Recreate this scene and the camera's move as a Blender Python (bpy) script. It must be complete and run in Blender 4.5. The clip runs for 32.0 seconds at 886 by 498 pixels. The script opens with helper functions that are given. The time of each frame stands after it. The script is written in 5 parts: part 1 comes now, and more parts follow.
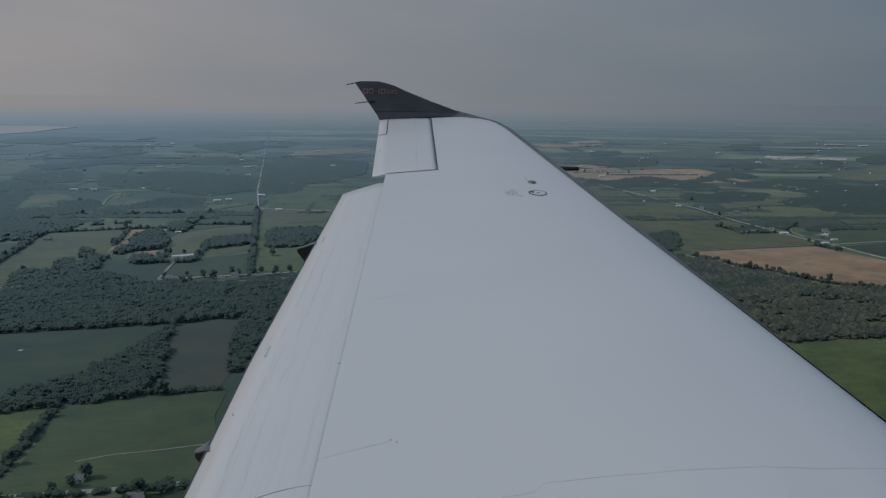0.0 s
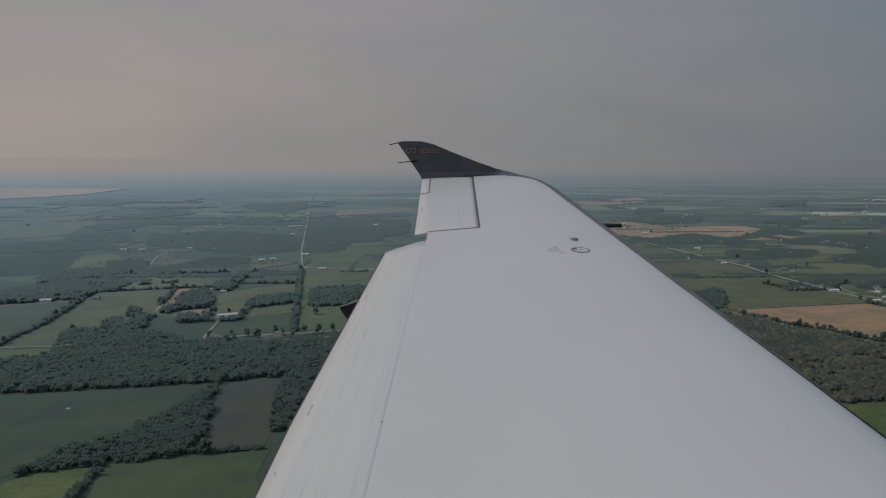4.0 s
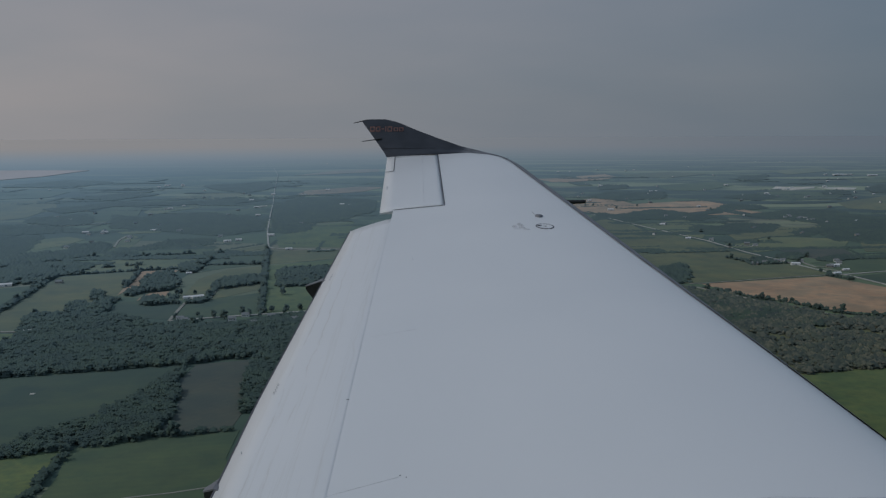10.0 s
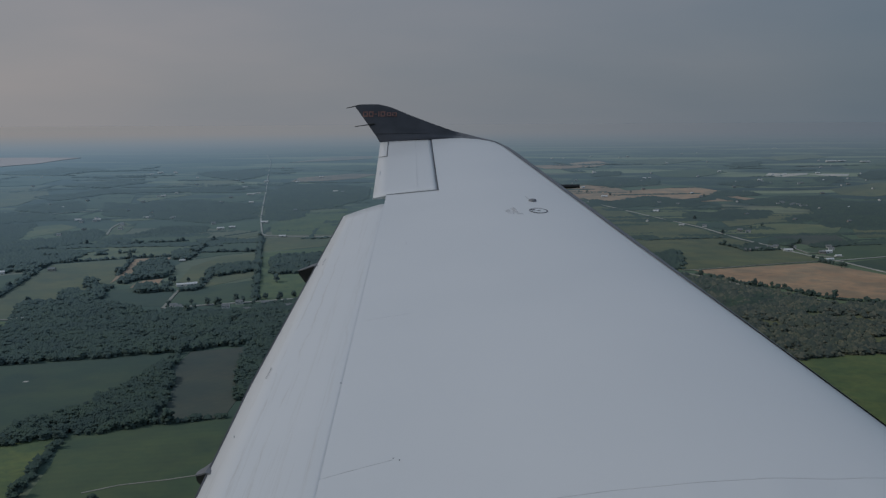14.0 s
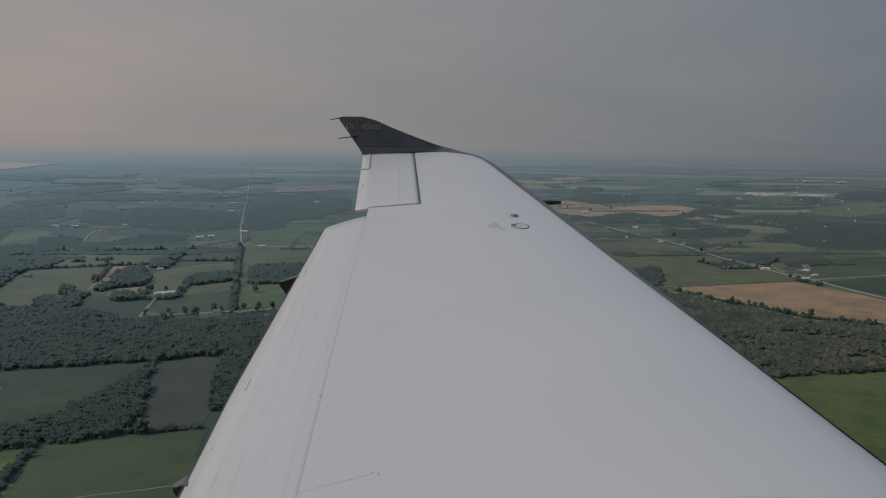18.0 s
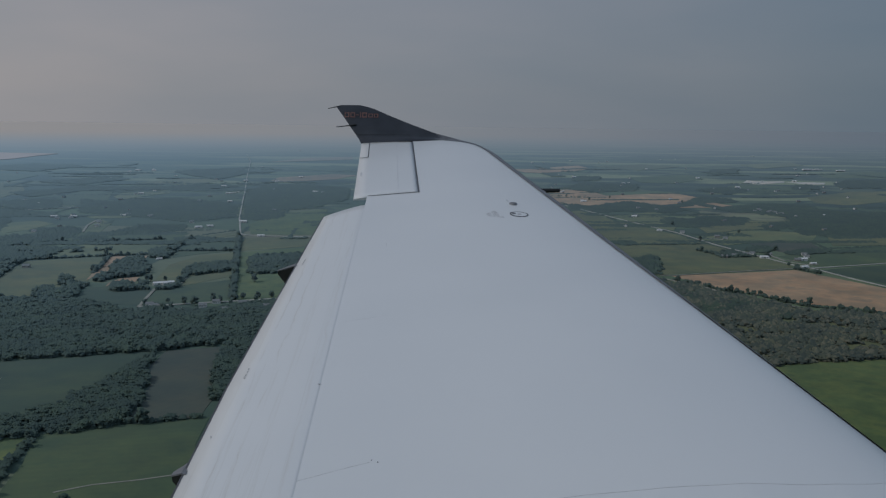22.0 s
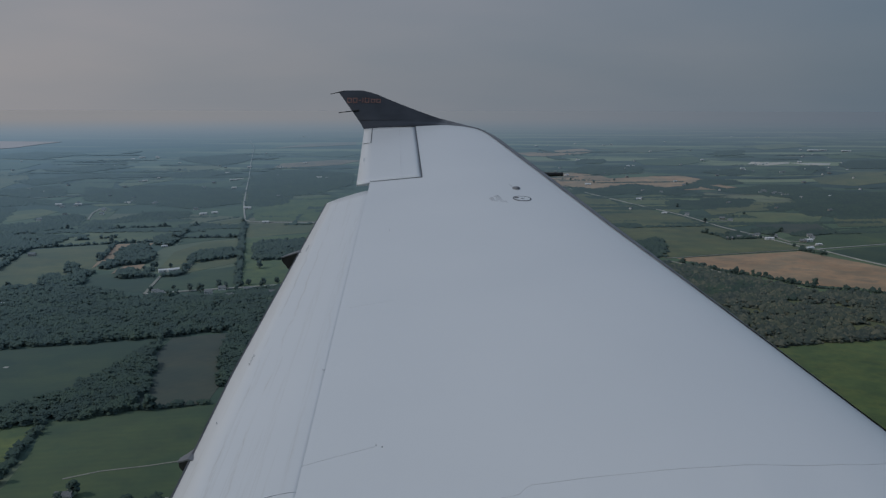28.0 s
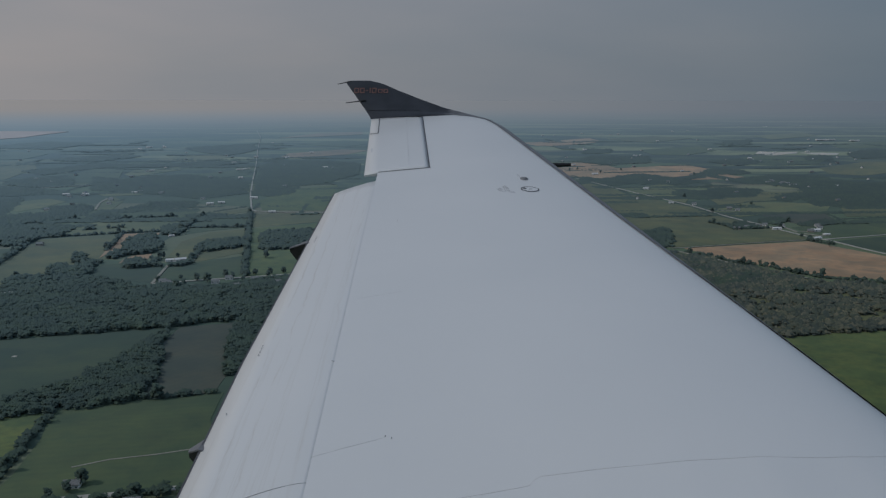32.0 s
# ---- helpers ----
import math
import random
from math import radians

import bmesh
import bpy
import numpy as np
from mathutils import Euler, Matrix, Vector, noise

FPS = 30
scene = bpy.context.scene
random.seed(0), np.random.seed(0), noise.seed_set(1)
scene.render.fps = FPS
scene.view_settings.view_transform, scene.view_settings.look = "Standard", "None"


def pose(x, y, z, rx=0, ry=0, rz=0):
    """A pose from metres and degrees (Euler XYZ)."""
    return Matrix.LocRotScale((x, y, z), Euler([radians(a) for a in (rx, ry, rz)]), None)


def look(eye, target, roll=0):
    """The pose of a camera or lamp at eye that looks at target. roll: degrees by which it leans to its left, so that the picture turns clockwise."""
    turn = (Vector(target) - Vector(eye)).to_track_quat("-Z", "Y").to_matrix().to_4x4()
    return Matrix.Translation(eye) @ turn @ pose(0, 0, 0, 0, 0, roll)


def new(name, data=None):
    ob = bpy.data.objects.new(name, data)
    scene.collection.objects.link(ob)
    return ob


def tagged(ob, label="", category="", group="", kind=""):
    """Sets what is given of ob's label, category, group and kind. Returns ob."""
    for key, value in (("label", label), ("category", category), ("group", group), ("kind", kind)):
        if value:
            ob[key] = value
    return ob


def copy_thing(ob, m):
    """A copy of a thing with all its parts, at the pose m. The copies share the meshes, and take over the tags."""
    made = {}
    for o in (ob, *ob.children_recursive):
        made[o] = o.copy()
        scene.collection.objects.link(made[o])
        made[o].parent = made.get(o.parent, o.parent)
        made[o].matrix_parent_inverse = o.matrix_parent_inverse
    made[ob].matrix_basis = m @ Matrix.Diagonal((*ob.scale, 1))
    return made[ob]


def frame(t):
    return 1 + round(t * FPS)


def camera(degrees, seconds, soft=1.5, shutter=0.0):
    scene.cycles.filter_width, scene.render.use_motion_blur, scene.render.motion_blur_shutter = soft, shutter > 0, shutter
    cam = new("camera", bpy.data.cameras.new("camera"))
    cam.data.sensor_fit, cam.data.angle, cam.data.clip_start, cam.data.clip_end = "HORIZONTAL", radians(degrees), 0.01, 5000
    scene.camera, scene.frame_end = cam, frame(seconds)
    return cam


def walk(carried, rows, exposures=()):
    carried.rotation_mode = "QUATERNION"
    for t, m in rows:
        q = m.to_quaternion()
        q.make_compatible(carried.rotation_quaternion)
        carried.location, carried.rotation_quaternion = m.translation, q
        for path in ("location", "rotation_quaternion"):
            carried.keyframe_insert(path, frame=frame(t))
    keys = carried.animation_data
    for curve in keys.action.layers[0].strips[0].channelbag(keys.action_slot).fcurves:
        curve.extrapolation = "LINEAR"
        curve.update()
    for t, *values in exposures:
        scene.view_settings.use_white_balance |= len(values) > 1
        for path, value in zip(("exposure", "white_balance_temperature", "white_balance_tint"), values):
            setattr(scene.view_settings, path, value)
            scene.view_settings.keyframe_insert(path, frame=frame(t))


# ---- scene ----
# A turboprop's port wing seen from a cabin window, 290 m above farmland.
# x: the way the aircraft points, y: outboard, z: up. The eye stays at the window.
EYE = 290.0
cam = camera(54.0, 32.0, soft=1.3)
TURNS = [     # seconds; the eye's shift from the window seat, in millimetres; pitch, lean and turn in degrees
    (0, -7.3, 1.9, 12.5, -9.72, -0.79, -0.48), (0.5, -5.6, -0.6, 9.3, -8.40, -0.78, 0.30), (1, -4.0, -3.5, 6.2, -8.34, -0.58, 1.03),
    (1.5, -3.6, -1.6, 4.0, -8.40, -0.60, 1.54), (2, -2.7, -0.2, 1.1, -8.48, -0.30, 1.90), (2.5, -4.2, -1.8, 5.0, -8.24, -0.25, 2.00),
    (3, -6.3, -3.4, 8.9, -7.43, -0.14, 2.19), (3.5, -8.9, 1.3, 9.2, -6.62, -0.24, 2.23), (5.5, -3.1, -2.4, 12.0, -4.62, 0.28, 2.10),
    (6, -2.5, -9.0, 16.2, -4.56, 0.20, 1.72), (6.5, -2.7, -8.7, 16.5, -4.47, -0.05, 1.16), (7, -3.0, -8.5, 17.3, -4.51, 0.16, 0.75),
    (7.5, -1.6, -9.3, 16.8, -4.58, -0.02, 0.54), (8, -0.3, -10.5, 16.6, -4.78, 0.00, 0.32), (8.5, 0.7, -9.0, 13.6, -4.82, -0.05, 0.20),
    (9, 1.5, -7.4, 11.1, -5.31, 0.20, 0.08), (9.5, 1.6, -6.0, 8.9, -6.75, 0.07, 0.08), (10, 1.8, -5.1, 6.5, -7.32, 0.27, 0.01),
    (10.5, 1.8, -1.8, 3.6, -7.33, -0.17, -0.01), (11, 1.4, 1.9, 1.0, -8.26, -0.03, 0.05), (11.5, 0.8, -3.1, -0.0, -8.18, -0.13, -0.03),
    (12, -0.2, -7.9, -1.1, -7.80, -0.33, 0.08), (12.5, 0.5, -7.3, -0.8, -7.69, -0.37, 0.01), (13, 1.2, -7.2, -0.8, -7.59, -0.38, 0.00),
    (13.5, 2.1, 0.0, -3.9, -7.79, 0.05, -0.29), (14, 3.4, 7.2, -6.9, -8.18, 0.31, -0.41), (14.5, 1.3, 4.3, -3.6, -8.26, 0.50, -0.50),
    (16.5, -1.3, 9.8, -6.6, -8.23, -0.13, -1.01), (17, -0.8, 4.9, -5.4, -8.05, -0.60, -1.17), (17.5, -2.0, 3.4, -3.5, -8.02, -0.77, -1.40),
    (18, -3.0, 1.6, -2.1, -7.32, -0.85, -1.56), (18.5, -0.4, 1.0, -2.9, -6.93, -0.64, -1.61), (19, 2.2, 0.2, -3.9, -6.93, -0.69, -1.73),
    (19.5, 0.9, 0.0, -3.0, -7.00, -0.68, -1.82), (20, -0.4, -0.3, -2.5, -7.02, -0.83, -1.87), (20.5, 0.2, 3.1, -3.6, -7.36, -0.79, -1.88),
    (21, -0.1, 7.1, -4.3, -7.78, -0.85, -1.82), (21.5, -0.9, 8.0, -5.7, -7.95, -0.86, -1.77), (22, -1.8, 9.2, -7.1, -8.03, -0.71, -1.65),
    (22.5, 0.3, 9.3, -7.0, -8.20, -0.63, -1.50), (23, 2.3, 9.6, -6.9, -8.35, -0.43, -1.34), (23.5, 2.5, 7.2, -6.2, -8.46, -0.22, -1.19),
    (24, 3.1, 4.8, -5.4, -8.47, -0.20, -1.11), (24.5, 2.6, 3.6, -5.4, -8.35, -0.21, -1.11), (25, 2.4, 2.2, -5.5, -8.26, -0.17, -1.23),
    (25.5, 2.7, 4.4, -8.3, -8.44, -0.36, -1.20), (27.5, 5.2, 4.3, -4.7, -8.74, -0.17, -1.48), (28, 4.0, 3.8, -4.1, -9.05, -0.12, -1.43),
    (28.5, 3.0, 3.3, -3.3, -9.29, -0.14, -1.18), (29, 2.6, 2.6, -2.8, -9.47, -0.32, -1.10), (29.5, 1.0, 2.7, -2.7, -9.90, -0.60, -1.10),
    (30, -0.5, 2.5, -3.0, -10.79, -0.50, -1.25), (30.5, 1.0, 3.2, -1.5, -11.12, -0.19, -1.31), (31, 2.8, 4.0, -0.1, -11.02, -0.21, -1.34),
    (31.5, -0.1, 4.3, 0.0, -10.35, -0.20, -1.15), (32, -2.8, 4.8, 0.1, -9.72, -0.08, -1.01),
]
walk(cam, [(t, pose(dx / 1000, dy / 1000, EYE + dz / 1000, 90 + p, r, y)) for t, dx, dy, dz, p, r, y in TURNS],
     exposures=[
    (0, -0.99, 6460, 10), (0.5, -0.89, 6960, 12), (1, -0.78, 7460, 14), (2, -0.81, 7460, 14),
    (3, -0.82, 7410, 14), (5.5, -1.01, 7070, 13), (6, -1.01, 7100, 13), (7, -1.04, 7030, 12),
    (8, -1.03, 6870, 12), (9, -0.95, 6600, 11), (10, -1.04, 6350, 10), (11, -1.07, 6300, 10),
    (12, -1.08, 6330, 10), (13, -1.08, 6330, 10), (14, -1.08, 6430, 10), (14.5, -0.93, 6960, 12),
    (16.5, -0.84, 7360, 14), (17, -0.89, 7360, 14), (18, -0.89, 7260, 14), (19, -0.90, 7200, 13),
    (20, -0.95, 6960, 12), (21, -0.96, 6430, 10), (22, -0.98, 6330, 10), (23, -0.82, 6970, 11),
    (24, -0.80, 7230, 13), (25, -0.89, 6980, 11), (25.5, -0.96, 6520, 10), (27.5, -1.02, 6290, 10),
    (28, -1.02, 6290, 10), (30, -1.02, 6270, 10), (32, -1.01, 6430, 10),
])

# ---- world and sun ----
SUN_EL, SUN_AZ = radians(43), radians(-98)      # azimuth from +y towards +x
world = bpy.data.worlds.new("hazy_sky")
scene.world = world
world.use_nodes = True
wn, wl = world.node_tree.nodes, world.node_tree.links
wn.clear()
w_out = wn.new("ShaderNodeOutputWorld")
w_bg = wn.new("ShaderNodeBackground")
sky = wn.new("ShaderNodeTexSky")
sky.sky_type = "NISHITA"
sky.sun_disc = False
sky.sun_elevation, sky.sun_rotation = SUN_EL, SUN_AZ
sky.air_density, sky.dust_density, sky.ozone_density = 1.0, 3.0, 1.0
sky_scale = wn.new("ShaderNodeVectorMath")
sky_scale.operation = "SCALE"
sky_scale.inputs["Scale"].default_value = 0.06
# summer haze: warm grey low in the sky towards the sun, blue-grey away from it, bluer overhead
geo = wn.new("ShaderNodeTexCoord")
sep = wn.new("ShaderNodeSeparateXYZ")
side = wn.new("ShaderNodeMapRange")
side.inputs["From Min"].default_value, side.inputs["From Max"].default_value = -0.55, 0.6
side_ramp = wn.new("ShaderNodeValToRGB")
side_ramp.color_ramp.elements[0].color = (0.665, 0.645, 0.645, 1)
side_ramp.color_ramp.elements[1].color = (0.215, 0.31, 0.39, 1)
mid_stop = side_ramp.color_ramp.elements.new(0.5)
mid_stop.color = (0.475, 0.51, 0.555, 1)
high = wn.new("ShaderNodeMapRange")
high.inputs["From Min"].default_value, high.inputs["From Max"].default_value = 0.04, 0.62
zenith = wn.new("ShaderNodeMixRGB")
zenith.inputs["Color2"].default_value = (0.36, 0.48, 0.66, 1)
band = wn.new("ShaderNodeTexNoise")
band.inputs["Scale"].default_value, band.inputs["Detail"].default_value = 2.2, 4.0
stretch = wn.new("ShaderNodeMapping")
stretch.inputs["Scale"].default_value = (1.0, 1.0, 4.0)
cloud = wn.new("ShaderNodeValToRGB")
cloud.color_ramp.elements[0].position, cloud.color_ramp.elements[0].color = 0.36, (0.94, 0.965, 0.995, 1)
cloud.color_ramp.elements[1].position, cloud.color_ramp.elements[1].color = 0.66, (1.13, 1.075, 1.06, 1)
lift = wn.new("ShaderNodeVectorMath")
lift.operation = "MULTIPLY"
veil = wn.new("ShaderNodeMixRGB")
veil.inputs["Fac"].default_value = 0.85
wl.new(geo.outputs["Generated"], sep.inputs[0])
wl.new(geo.outputs["Generated"], stretch.inputs["Vector"])
wl.new(stretch.outputs[0], band.inputs["Vector"])
wl.new(sep.outputs["X"], side.inputs["Value"])
wl.new(sep.outputs["Z"], high.inputs["Value"])
wl.new(side.outputs[0], side_ramp.inputs["Fac"])
wl.new(high.outputs[0], zenith.inputs["Fac"])
wl.new(side_ramp.outputs["Color"], zenith.inputs["Color1"])
wl.new(band.outputs["Fac"], cloud.inputs["Fac"])
wl.new(zenith.outputs["Color"], lift.inputs[0])
wl.new(cloud.outputs[0], lift.inputs[1])
wl.new(sky.outputs["Color"], sky_scale.inputs[0])
wl.new(sky_scale.outputs[0], veil.inputs["Color1"])
wl.new(lift.outputs[0], veil.inputs["Color2"])
wl.new(veil.outputs[0], w_bg.inputs["Color"])
w_bg.inputs["Strength"].default_value = 1.0
wl.new(w_bg.outputs[0], w_out.inputs["Surface"])

sun = new("sun", bpy.data.lights.new("sun", "SUN"))
sun.data.energy, sun.data.angle, sun.data.color = 1.6, radians(6.0), (1.0, 0.945, 0.865)
sun.matrix_world = look(Vector((math.sin(SUN_AZ) * math.cos(SUN_EL), math.cos(SUN_AZ) * math.cos(SUN_EL), math.sin(SUN_EL))) * 900, (0, 0, 0))


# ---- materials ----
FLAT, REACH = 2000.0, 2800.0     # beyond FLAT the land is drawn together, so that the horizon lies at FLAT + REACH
# haze colours that are mixed into the land's own colours with distance
HAZE_LAKE, HAZE_AHEAD = (0.43, 0.595, 0.67, 1), (0.345, 0.45, 0.50, 1)
HORIZON_HAZE = (0.80, 0.695, 0.595), (0.58, 0.565, 0.535), (0.305, 0.348, 0.375)     # towards the lake, abeam, ahead
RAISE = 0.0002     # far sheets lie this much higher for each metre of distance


def mat(name):
    m = bpy.data.materials.new(name)
    m.use_nodes = True
    return m, m.node_tree.nodes, m.node_tree.links, m.node_tree.nodes["Principled BSDF"]


def noise_tex(n, l, vec, scale, detail=4.0, rough=0.55):
    t = n.new("ShaderNodeTexNoise")
    t.inputs["Scale"].default_value, t.inputs["Detail"].default_value, t.inputs["Roughness"].default_value = scale, detail, rough
    if vec is not None:
        l.new(vec, t.inputs["Vector"])
    return t.outputs["Fac"]


def ramp(n, l, fac, *stops):
    r = n.new("ShaderNodeValToRGB")
    els = r.color_ramp.elements
    els[1].position = 1.0
    for i, (p, c) in enumerate(stops):
        e = els[0] if i == 0 else els[len(els) - 1] if i == len(stops) - 1 else els.new(p)
        e.position, e.color = p, (*c, 1) if len(c) == 3 else c
    l.new(fac, r.inputs["Fac"])
    return r.outputs["Color"]


def mix(n, l, fac, a, b, how="MIX"):
    m = n.new("ShaderNodeMixRGB")
    m.blend_type = how
    for sock, v in ((m.inputs["Fac"], fac), (m.inputs["Color1"], a), (m.inputs["Color2"], b)):
        if isinstance(v, (int, float)):
            sock.default_value = v
        elif isinstance(v, tuple):
            sock.default_value = (*v, 1) if len(v) == 3 else v
        else:
            l.new(v, sock)
    return m.outputs["Color"]


def bump(n, l, bs, fac, strength, dist):
    b = n.new("ShaderNodeBump")
    b.inputs["Strength"].default_value, b.inputs["Distance"].default_value = strength, dist
    l.new(fac, b.inputs["Height"])
    l.new(b.outputs[0], bs.inputs["Normal"])


def painted_haze(n, l, colour, share=1.0):
    """Haze painted into the colour: slate blue growing with distance, the pale grey of the sky's foot at the horizon.
    """
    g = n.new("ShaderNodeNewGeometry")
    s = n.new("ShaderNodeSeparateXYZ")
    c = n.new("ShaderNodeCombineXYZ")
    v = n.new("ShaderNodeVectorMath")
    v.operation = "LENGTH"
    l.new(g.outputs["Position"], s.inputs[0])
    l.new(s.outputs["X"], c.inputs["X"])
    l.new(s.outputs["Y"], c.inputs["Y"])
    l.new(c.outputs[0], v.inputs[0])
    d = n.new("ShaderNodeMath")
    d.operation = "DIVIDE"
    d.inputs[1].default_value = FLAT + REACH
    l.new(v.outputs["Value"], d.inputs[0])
    haze_stops, foot = [], []
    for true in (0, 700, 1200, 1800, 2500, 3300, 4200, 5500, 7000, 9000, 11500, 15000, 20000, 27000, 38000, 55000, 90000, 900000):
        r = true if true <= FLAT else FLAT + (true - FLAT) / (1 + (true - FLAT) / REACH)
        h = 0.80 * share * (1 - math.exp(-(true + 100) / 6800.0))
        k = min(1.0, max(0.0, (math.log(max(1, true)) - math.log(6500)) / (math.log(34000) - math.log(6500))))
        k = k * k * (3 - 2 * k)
        haze_stops.append((r / (FLAT + REACH), (h, h, h)))
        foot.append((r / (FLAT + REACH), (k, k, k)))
    # the painted haze is thicker and bluer towards the lake
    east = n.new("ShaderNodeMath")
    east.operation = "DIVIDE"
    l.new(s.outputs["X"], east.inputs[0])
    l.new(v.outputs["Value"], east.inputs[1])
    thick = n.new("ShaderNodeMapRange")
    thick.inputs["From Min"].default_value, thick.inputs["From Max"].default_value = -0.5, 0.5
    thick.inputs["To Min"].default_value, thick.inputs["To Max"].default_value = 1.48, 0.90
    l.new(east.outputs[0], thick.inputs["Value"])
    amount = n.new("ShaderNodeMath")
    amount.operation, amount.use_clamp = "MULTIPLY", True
    l.new(ramp(n, l, d.outputs[0], *haze_stops), amount.inputs[0])
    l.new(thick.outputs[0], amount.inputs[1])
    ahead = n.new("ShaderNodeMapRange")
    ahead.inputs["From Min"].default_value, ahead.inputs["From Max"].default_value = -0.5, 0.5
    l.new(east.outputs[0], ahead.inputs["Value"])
    hazy = mix(n, l, amount.outputs[0], colour, mix(n, l, ahead.outputs[0], HAZE_LAKE, HAZE_AHEAD))
    edge = ramp(n, l, ahead.outputs[0], (0.0, HORIZON_HAZE[0]), (0.5, HORIZON_HAZE[1]), (1.0, HORIZON_HAZE[2]))
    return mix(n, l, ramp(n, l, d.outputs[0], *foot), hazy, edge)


def land_mat(name, dark, light, grain=0.02, patch=0.004, stripe=None, tint=0.12):
    m, n, l, bs = mat(name)
    g = n.new("ShaderNodeNewGeometry").outputs["Position"]
    big = noise_tex(n, l, g, patch, 5)
    small = noise_tex(n, l, g, grain, 6, 0.7)
    col = ramp(n, l, big, (0.34, dark), (0.64, light))
    col = mix(n, l, 0.45, col, ramp(n, l, small, (0.3, (0.4, 0.4, 0.38)), (0.7, (1.15, 1.12, 1.05))), "MULTIPLY")
    worn = noise_tex(n, l, g, patch * 2.2, 7, 0.62)
    col = mix(n, l, 0.75, col, ramp(n, l, worn, (0.38, (0.86, 0.90, 0.92)), (0.46, (1, 1, 1)), (0.56, (1.34, 1.16, 1.05)), (0.66, (0.80, 0.84, 0.88))), "MULTIPLY")
    if stripe:
        w = n.new("ShaderNodeTexWave")
        w.inputs["Scale"].default_value, w.inputs["Distortion"].default_value, w.inputs["Detail"].default_value = stripe[0], 1.5, 2
        mp = n.new("ShaderNodeMapping")
        mp.inputs["Rotation"].default_value = (0, 0, radians(stripe[1]))
        l.new(g, mp.inputs["Vector"])
        l.new(mp.outputs[0], w.inputs["Vector"])
        col = mix(n, l, stripe[2], col, ramp(n, l, w.outputs["Fac"], (0.0, (0.55, 0.55, 0.5)), (1.0, (1.15, 1.15, 1.1))), "MULTIPLY")
    o = n.new("ShaderNodeObjectInfo").outputs["Random"]
    col = mix(n, l, tint * 2, col, ramp(n, l, o, (0.0, (0.62, 0.66, 0.62)), (1.0, (1.25, 1.2, 1.1))), "MULTIPLY")
    # distance haze goes into the field's colour
    l.new(painted_haze(n, l, col), bs.inputs["Base Color"])
    bs.inputs["Roughness"].default_value = 1.0
    bs.inputs["Specular IOR Level"].default_value = 0.0
    return m


def leaf_mat(name, a, b, c):
    m, n, l, bs = mat(name)
    g = n.new("ShaderNodeNewGeometry")
    col = ramp(n, l, g.outputs["Random Per Island"], (0.0, a), (0.55, b), (1.0, c))
    s = noise_tex(n, l, g.outputs["Position"], 0.75, 6, 0.75)
    col = mix(n, l, 0.25, col, ramp(n, l, s, (0.35, (0.45, 0.45, 0.45)), (0.65, (1.25, 1.25, 1.2))), "MULTIPLY")
    o = n.new("ShaderNodeObjectInfo").outputs["Random"]
    col = mix(n, l, 0.25, col, ramp(n, l, o, (0.0, (0.6, 0.7, 0.6)), (1.0, (1.2, 1.2, 1.0))), "MULTIPLY")
    groves = noise_tex(n, l, g.outputs["Position"], 0.022, 4, 0.6)
    col = mix(n, l, 0.8, col, ramp(n, l, groves, (0.36, (0.62, 0.66, 0.72)), (0.52, (1, 1, 1)), (0.68, (1.35, 1.28, 1.05))), "MULTIPLY")
    # haze is painted over the leaf colour with distance
    l.new(painted_haze(n, l, col), bs.inputs["Base Color"])
    bs.inputs["Roughness"].default_value = 1.0
    bs.inputs["Specular IOR Level"].default_value = 0.0
    bump(n, l, bs, s, 0.3, 0.4)
    return m


def plain(name, col, rough=0.6, metal=0.0, spread=0.15, scale=6.0, far=0.0):
    m, n, l, bs = mat(name)
    g = n.new("ShaderNodeNewGeometry").outputs["Position"]
    t = noise_tex(n, l, g, scale, 4)
    lo, hi = tuple(v * (1 - spread) for v in col), tuple(min(1, v * (1 + spread)) for v in col)
    c = ramp(n, l, t, (0.3, lo), (0.7, hi))
    # far: how much distance haze is painted into the colour
    l.new(painted_haze(n, l, c, far) if far else c, bs.inputs["Base Color"])
    bs.inputs["Roughness"].default_value, bs.inputs["Metallic"].default_value = rough, metal
    if far:
        bs.inputs["Specular IOR Level"].default_value = 0.1
    return m


